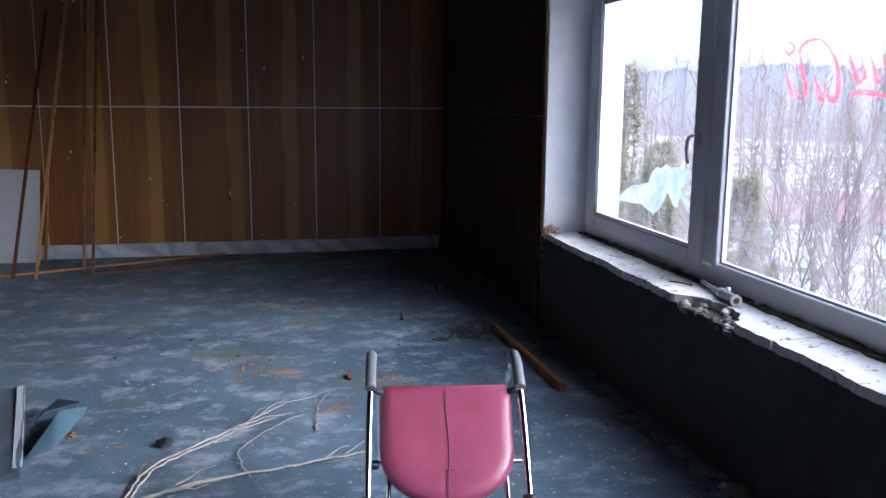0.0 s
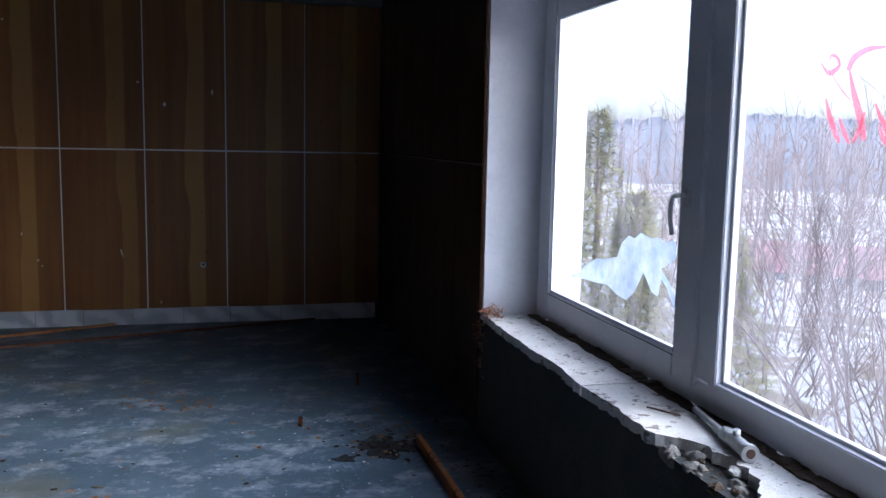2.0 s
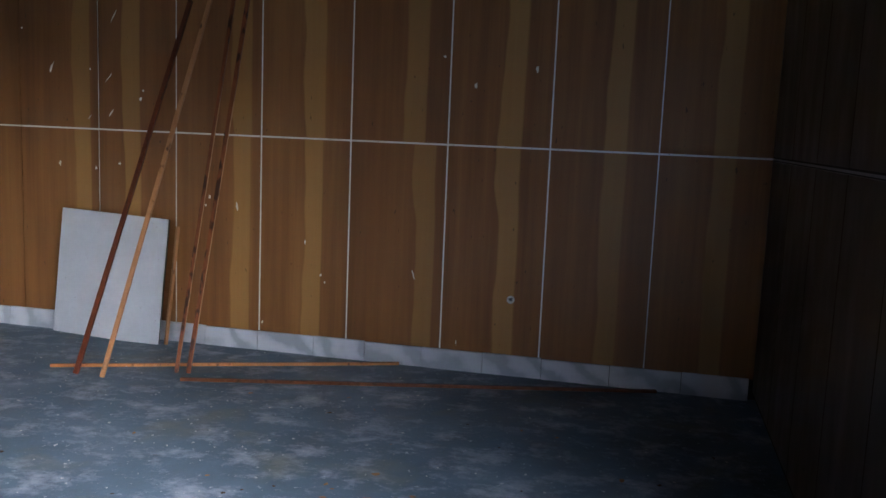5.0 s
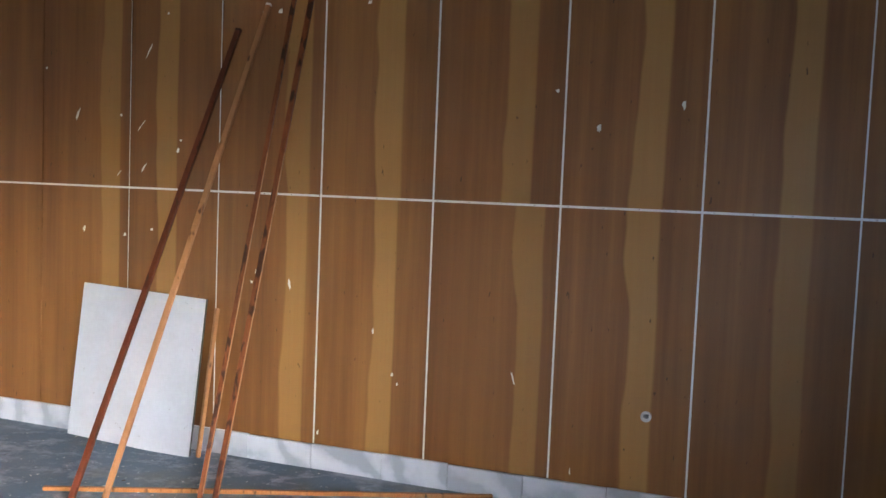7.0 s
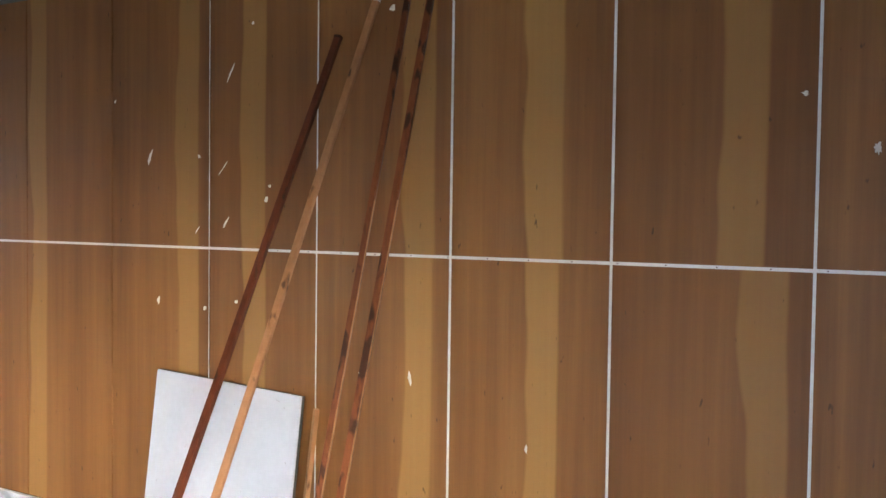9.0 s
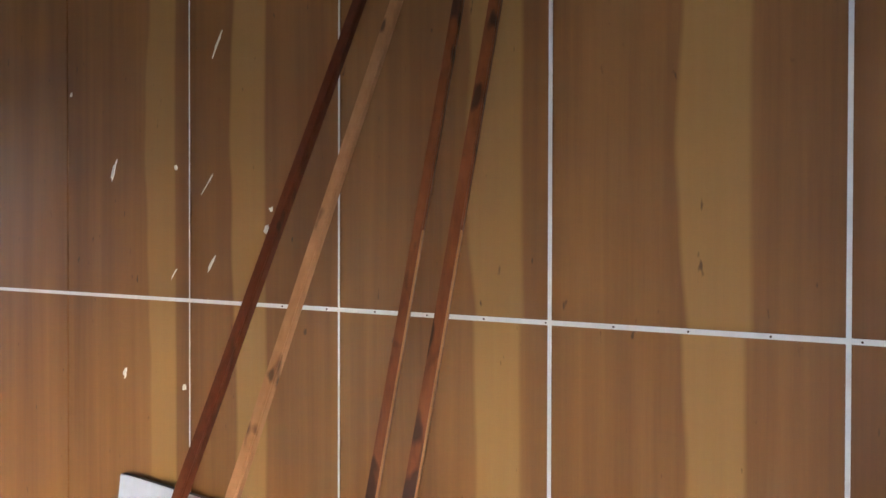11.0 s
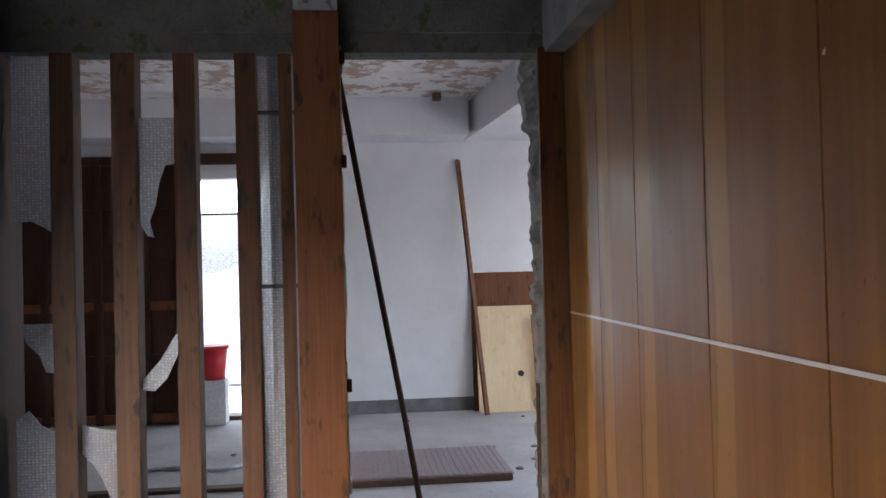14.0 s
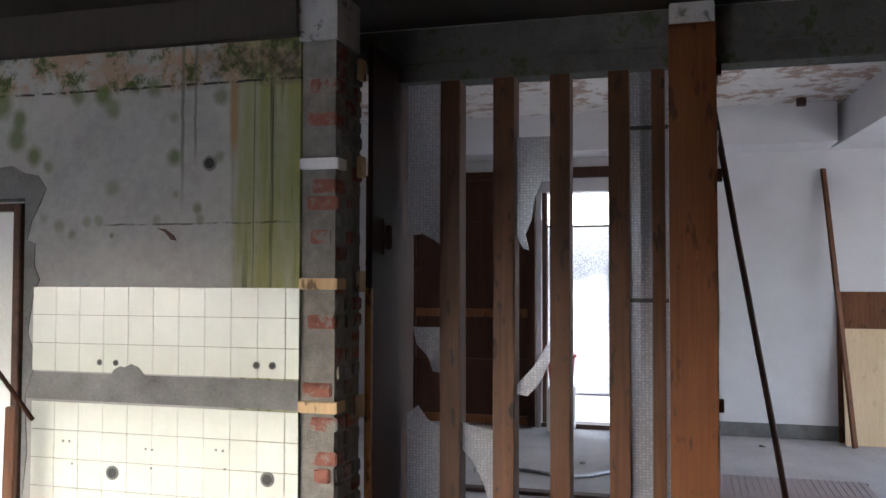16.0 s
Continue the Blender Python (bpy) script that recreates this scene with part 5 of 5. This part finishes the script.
for y, z, r in ((4.17, 1.36, 0.013), (4.26, 1.36, 0.013), (5.0, 1.37, 0.015), (5.08, 1.37, 0.015), (4.25, 0.84, 0.03), (5.06, 0.86, 0.03), (4.745, 2.30, 0.032)):
    h = thing("pipe_hole", "dark drilled pipe hole in the wall", "hole", pose(TX, y, z), "pipe holes")
    o = 0.01 if z < 1.75 else 0.0
    part("rim", tube([(o, 0, 0), (o + 0.003, 0, 0)], r * 1.15, 14), concrete, h)
    part("bore", tube([(o + 0.003, 0, 0), (o + 0.0045, 0, 0)], r * 0.8, 12), black_rubber, h)
YZ = Matrix(((0, 0, 1, 0), (1, 0, 0, 0), (0, 1, 0, 0), (0, 0, 0, 1)))
structure("mortar_smear", prism([(4.235, 1.296), (4.25, 1.325), (4.284, 1.345), (4.31, 1.34), (4.346, 1.357), (4.385, 1.342), (4.43, 1.296)], 0, 0.004), concrete, "grey mortar smeared over the tile edge", "wall").matrix_basis = pose(TX + 0.0105, 0, 0) @ YZ
tagged(link_mesh("peeling_flake", prism([(4.475, 2.0), (4.515, 1.995), (4.56, 1.965), (4.575, 1.94), (4.55, 1.945), (4.52, 1.98)], 0, 0.012), rust, None, pose(TX + 0.001, 0, 0) @ YZ), "dark flake peeling off the plaster", "debris")
for y, z in ((3.97, 0.976), (4.006, 0.976), (4.43, 0.962), (4.465, 0.96), (4.80, 0.977), (4.835, 0.975), (4.023, 0.87), (4.461, 0.874), (4.846, 0.893)):
    tagged(link_mesh("screw_hole", tube([(TX + 0.0101, y, z), (TX + 0.0116, y, z)], 0.0065, 8), mortar), "small grey plugged screw hole in a tile", "hole", "screw holes in the tiles")
dleft = thing("door_1", "white painted door in a dark frame", "door", kind="structure")
part("door_leaf", box(TX - 0.10, TX - 0.06, 2.74, 3.655, 0.0, 2.10, 0.004), door_paint, dleft)
part("door_frame", box(TX - 0.15, TX + 0.012, 3.655, 3.70, 0.0, 2.135, 0.004), rust, dleft)
part("door_head", box(TX - 0.15, TX + 0.012, 2.72, 3.655, 2.10, 2.135, 0.004), rust, dleft)
tagged(link_mesh("timber_offcut", bar((-4.86, 3.79, 0.0), (-4.90, 3.775, 1.15), 0.05, 0.045, 0.004, 0, 0.004), timber_red), "red-brown timber standing by the tiled wall", "batten")
tagged(link_mesh("thin_stick", tube([(-4.86, 3.45, 1.62), (-4.86, 3.93, 1.10)], 0.011, 8), timber_dark), "thin brown stick leaning across the tiled wall", "stick")

# ---- back room ----
panel = thing("dark_wall_panelling", "dark brown panelled timber screen on the far wall", "panelling")
part("panel_back", box(-11.78, -11.70, 3.0, 5.14, 0.02, 3.05), timber_dark, panel)
for y in (3.05, 3.62, 4.2, 4.72, 5.1):
    part("stile", box(-11.70, -11.66, y - 0.045, y + 0.045, 0.02, 3.05, 0.004), timber_dark, panel)
for z in (0.08, 0.75, 1.35, 1.95, 2.5, 3.0):
    part("cross_rail", box(-11.70, -11.665, 3.0, 5.14, z - 0.05, z + 0.05, 0.004), timber_red if z in (0.08, 1.35) else timber_dark, panel)
tagged(link_mesh("high_timber", box(-11.78, -11.68, 5.15, 6.6, 2.96, 3.08, 0.004), timber_dark), "dark timber over the back door", "beam", kind="structure")
bd = thing("back_door", "bright glazed back door opening with wired glass", "door", kind="structure")
part("door_frame", box(-11.98, -11.86, 5.2, 5.255, 0.0, 2.80, 0.003), rust, bd)
part("door_frame", box(-11.98, -11.86, 6.0, 6.05, 0.0, 2.80, 0.003), rust, bd)
part("transom", box(-11.98, -11.88, 5.25, 6.0, 2.385, 2.405, 0.003), rust, bd)
part("sill", box(-12.0, -11.78, 5.2, 6.05, 0.0, 0.05, 0.004), rust, bd)
pane = part("glass_pane", box(-11.945, -11.938, 5.256, 5.999, 0.40, 2.384), door_glass, bd, "dirty patterned glass")
pane.visible_shadow = False
part("cross_bar", box(-11.97, -11.90, 5.256, 5.999, 0.37, 0.40, 0.003), plastic_white, bd)
bk = thing("red_bucket", "red plastic bucket on a pale block by the back door", "bucket", pose(-11.62, 5.46, 0.0))
pail = part("pail", tube([(0, 0, 0.50), (0, 0, 0.86)], 0.13, 20, None, 0.165), bucket_red, bk)
part("rim", tube([(0, 0, 0.85), (0, 0, 0.885)], 0.18, 20), bucket_red, bk)
part("block", box(-0.15, 0.15, -0.15, 0.15, 0.0, 0.5, 0.01), chip, bk, "pale crumbling block")
pb = thing("plywood_board", "pale plywood board with a hole leaning on the wall", "board")
part("sheet", bar((-11.55, 8.83, 0.0), (-11.72, 8.83, 1.23), 0.68, 0.02, 0.003, 0), ply, pb)
part("hole", tube([(-11.60, 9.0, 0.44), (-11.575, 9.0, 0.44)], 0.035, 14), black_rubber, pb)
tagged(link_mesh("brown_board", bar((-11.70, 8.87, 0.0), (-11.78, 8.87, 1.63), 0.84, 0.02, 0.003, 0), timber_red), "brown veneered board standing behind the plywood", "board")
tagged(link_mesh("orange_edge_board", bar((-11.5, 9.2, 0.0), (-11.6, 9.16, 1.12), 0.05, 0.03, 0.003), timber_orange), "narrow orange-brown board leaning on the wall", "board")
tagged(link_mesh("tall_pole", bar((-11.4, 8.56, 0.0), (-11.75, 8.33, 2.98), 0.055, 0.035, 0.003), timber_red), "tall red-brown pole leaning on the white wall", "pole")
tagged(link_mesh("leaning_pipe", tube([(-6.42, 7.475, 0.0), (-6.36, 7.33, 0.9), (-6.33, 7.13, 2.06), (-6.30, 7.0, 2.84)], 0.017, 8), timber_dark), "thin dark pipe leaning in the opening", "pipe")
fl = thing("floor_sheet", "ribbed pinkish sheet lying on the back room floor", "floor sheet")
part("sheet", box(-9.50, -8.46, 7.0, 8.32, 0.03, 0.055, 0.006), pink_sheet, fl)
part("frame", box(-8.46, -8.40, 6.95, 8.30, 0.0, 0.05, 0.004), rust, fl)
part("frame", box(-9.56, -9.50, 6.98, 8.34, 0.0, 0.04, 0.004), rust, fl)
rib = bmesh.new()
for k in range(24):
    box(-9.49, -8.48, 7.02 + k * 0.054, 7.035 + k * 0.054, 0.055, 0.06, 0.0, rib)
part("ribs", rib, pink_sheet, fl)
tagged(link_mesh("floor_bar", box(-8.62, -8.5, 4.6, 6.6, 0.0, 0.03, 0.005), rust), "dark metal bar across the back room floor", "bar")
tagged(link_mesh("rubber_hose", tube(smooth_path([(-9.2, 5.0, 0.02), (-9.35, 5.4, 0.02), (-9.2, 5.9, 0.02), (-9.6, 6.3, 0.02)], 6), 0.02, 8), metal_dull), "grey hose lying on the back room floor", "hose")
lampfit = thing("ceiling_stub", "small dark fitting fixed to the peeling ceiling", "fitting", pose(-10.95, 8.02, 3.60))
part("stub", tube([(0, 0, 0.018), (0, 0, -0.06)], 0.05, 12), rust, lampfit)
rr = random.Random(4)
for k in range(14):
    s = rr.uniform(0.012, 0.034)
    tagged(link_mesh("rubble_piece", rock((s, s, s * 0.7), k + 40), rubble_mat, None, pose(rr.uniform(-11.5, -8.2), rr.uniform(5.2, 9.2), s * 0.25)), "small grey piece of rubble on the concrete floor", "rubble", "rubble in the back room")

# ---- outside ----
gm = bmesh.new()
n = 40
vs = []
for i in range(n + 1):
    row = []
    for j in range(n + 1):
        u, v = (i / n * 2 - 1), (j / n * 2 - 1)
        x, y = math.copysign(abs(u) ** 3 * 900, u) + 8, math.copysign(abs(v) ** 3 * 900, v) + 8
        near = math.hypot(x - 0, y - 2)
        z = -2.6 + (0.6 * noise.noise(Vector((x * 0.06, y * 0.06, 0))) if near < 200 else 0)
        row.append(gm.verts.new((x, y, z)))
    vs.append(row)
for i in range(n):
    for j in range(n):
        gm.faces.new((vs[i][j], vs[i + 1][j], vs[i + 1][j + 1], vs[i][j + 1]))
structure("ground", gm, snow, "old snow with patches of dry straw", "ground")
hm = bmesh.new()
prev = None
for k in range(1200):
    a = radians(-30 + k * 0.11)
    R = 240
    ridge = 9 + 5 * noise.noise(Vector((k * 0.007, 0, 3)))
    h = ridge + 1.8 * noise.noise(Vector((k * 0.11, 4, 3))) + 2.2 * abs(noise.noise(Vector((k * 0.9, 8, 3))))
    x, y = R * math.cos(a), R * math.sin(a)
    cur = (hm.verts.new((x * 0.35, y * 0.35, -3.1)), hm.verts.new((x * 1.1, y * 1.1, ridge * 0.75)), hm.verts.new((x * 1.2, y * 1.2, h)))
    if prev:
        for q in (0, 1):
            hm.faces.new((prev[q], cur[q], cur[q + 1], prev[q + 1]))
    prev = cur
structure("backdrop_hill", hm, hill_mat, "far wooded ridge in haze", "hill")

# a belt of bare trees between the bushes and the ridge
fw = bmesh.new()
rw = random.Random(12)
for k in range(430):
    dist = rw.uniform(26, 130)
    a = radians(rw.uniform(18, 92))
    x, y = 2 + dist * math.cos(a), 2 + dist * math.sin(a)
    hgt = rw.uniform(2.4, 4.6) * (0.8 + dist / 75)
    lean = Vector((rw.uniform(-0.3, 0.3), rw.uniform(-0.3, 0.3), 0))
    base = Vector((x, y, -3.0))
    tube([base, base + lean * 0.4 + Vector((0, 0, hgt * 0.5)), base + lean + Vector((0, 0, hgt))], 0.035 + dist / 900, 3, fw, 0.008, False)
    for _ in range(13):
        u = rw.uniform(0.2, 0.95)
        p = base + lean * u + Vector((0, 0, hgt * u))
        d = Vector((rw.uniform(-1, 1), rw.uniform(-1, 1), rw.uniform(0.2, 1.3))) * hgt * 0.17
        tube([p, p + d], 0.014 + dist / 2600, 3, fw, 0.006, False)
tagged(link_mesh("far_wood", fw, bark), "belt of bare grey-brown trees behind the bushes", "trees", kind="stuff")


shed = thing("far_shed", "low far shed with a faded red roof in the snow", "shed", pose(21.0, 24.5, -2.9, 0, 0, -40))
part("wall", box(-5.0, 5.0, -1.5, 1.5, 0.0, 0.55), plaster_soft, shed)
sr = bmesh.new()
a = [[sr.verts.new((x, yy, zz)) for yy, zz in ((-1.8, 0.5), (0.0, 1.35), (1.8, 0.5), (0.0, 0.5))] for x in (-5.2, 5.2)]
for i in range(4):
    sr.faces.new((a[0][i], a[0][(i + 1) % 4], a[1][(i + 1) % 4], a[1][i]))
sr.faces.new(a[0][::-1])
sr.faces.new(a[1])
bmesh.ops.recalc_face_normals(sr, faces=sr.faces)
part("roof", sr, roof_red, shed, "faded red roof")


def shrub(seed, height, stems, spread):
    """A bare bush: many forked stems with fine twigs."""
    rnd = random.Random(seed)
    bm = bmesh.new()

    def grow(p, d, l, r, level):
        pts = [p]
        for _ in range(4):
            d = (d + Vector((rnd.uniform(-1, 1), rnd.uniform(-1, 1), rnd.uniform(-0.3, 0.7))) * 0.2).normalized()
            pts.append(pts[-1] + d * l / 4)
        tube(pts, r, 3 if level else 5, bm, r * 0.45, False)
        if level < 3:
            for _ in range((5, 5, 4)[level]):
                q = pts[rnd.randrange(1, 5)]
                nd = (d + Vector((rnd.uniform(-1, 1), rnd.uniform(-1, 1), rnd.uniform(-0.1, 0.9))) * 0.85).normalized()
                grow(q, nd, l * rnd.uniform(0.4, 0.66), r * 0.5, level + 1)

    for _ in range(stems):
        a = rnd.random() * 6.283
        d = Vector((math.cos(a) * spread, math.sin(a) * spread, 1)).normalized()
        grow(Vector((math.cos(a) * 0.3, math.sin(a) * 0.3, 0)), d, height * rnd.uniform(0.5, 0.75), 0.016 * height / 3, 0)
    return bm


def conifer(seed, height):
    rnd = random.Random(seed)
    t = thing("conifer", "dull green conifer with sparse uneven branches", "tree", group="conifers outside")
    part("trunk", tube([(0, 0, 0), (0.05, 0, height * 0.5), (0, 0.03, height)], 0.1, 7, None, 0.02), bark, t)
    bm = bmesh.new()
    for k in range(760):
        u = rnd.random() ** 0.8
        z = height * (0.12 + 0.88 * u)
        r = (1 - u) * height * 0.27 * rnd.uniform(0.25, 1.1) + 0.1
        a = rnd.random() * 6.283
        c = Vector((r * math.cos(a), r * math.sin(a), z - r * 0.25))
        for _ in range(12):
            d = Vector((math.cos(a) + rnd.uniform(-0.9, 0.9), math.sin(a) + rnd.uniform(-0.9, 0.9), rnd.uniform(-0.5, 0.5))).normalized()
            s = d.cross(Vector((0, 0, 1))).normalized() * 0.014
            e = c + d * rnd.uniform(0.12, 0.34)
            bm.faces.new((bm.verts.new(c - s), bm.verts.new(c + s), bm.verts.new(e)))
    part("crown", bm, needle, t)
    return t


for i, (x, y, h) in enumerate(((7.6, 14.4, 3.7), (6.9, 13.2, 3.5), (7.8, 16.7, 5.2), (6.3, 14.6, 4.9), (8.3, 12.6, 3.2))):
    conifer(i + 3, h).matrix_basis = pose(x, y, -2.9)
shrubs = []
for i in range(3):
    t = thing("bare_bush", "leafless grey-brown bush with many thin twigs", "bush", pose(0, 0, 0), "bare bushes outside")
    part("branches", shrub(20 + i, 4.4, 6, 0.4), bark, t)
    shrubs.append(t)
spots = [(7.2, 7.4, 1.0), (8.4, 9.0, 1.1), (6.4, 6.0, 0.85), (9.6, 7.4, 1.15), (7.0, 9.6, 0.8), (10.5, 10.5, 1.2), (8.2, 5.6, 1.0), (9.2, 12.5, 1.0), (11.5, 15.5, 1.15), (13, 12, 1.2), (12, 8.6, 1.2), (6.2, 4.2, 0.8), (9.8, 4.8, 1.0), (13.5, 18, 1.2), (15, 15, 1.3), (8.0, 2.5, 0.9), (7.0, 0.5, 0.9), (12, 21, 1.2), (16, 22, 1.3), (18, 18, 1.3)]
rs = random.Random(2)
for i, (x, y, s) in enumerate(spots):
    m = pose(x, y, -2.9, 0, 0, rs.uniform(0, 360))
    if i < 3:
        shrubs[i].matrix_basis = m
        shrubs[i].scale = (s, s, s)
    else:
        c = copy_thing(shrubs[i % 3], m)
        c.scale = (s, s, s)
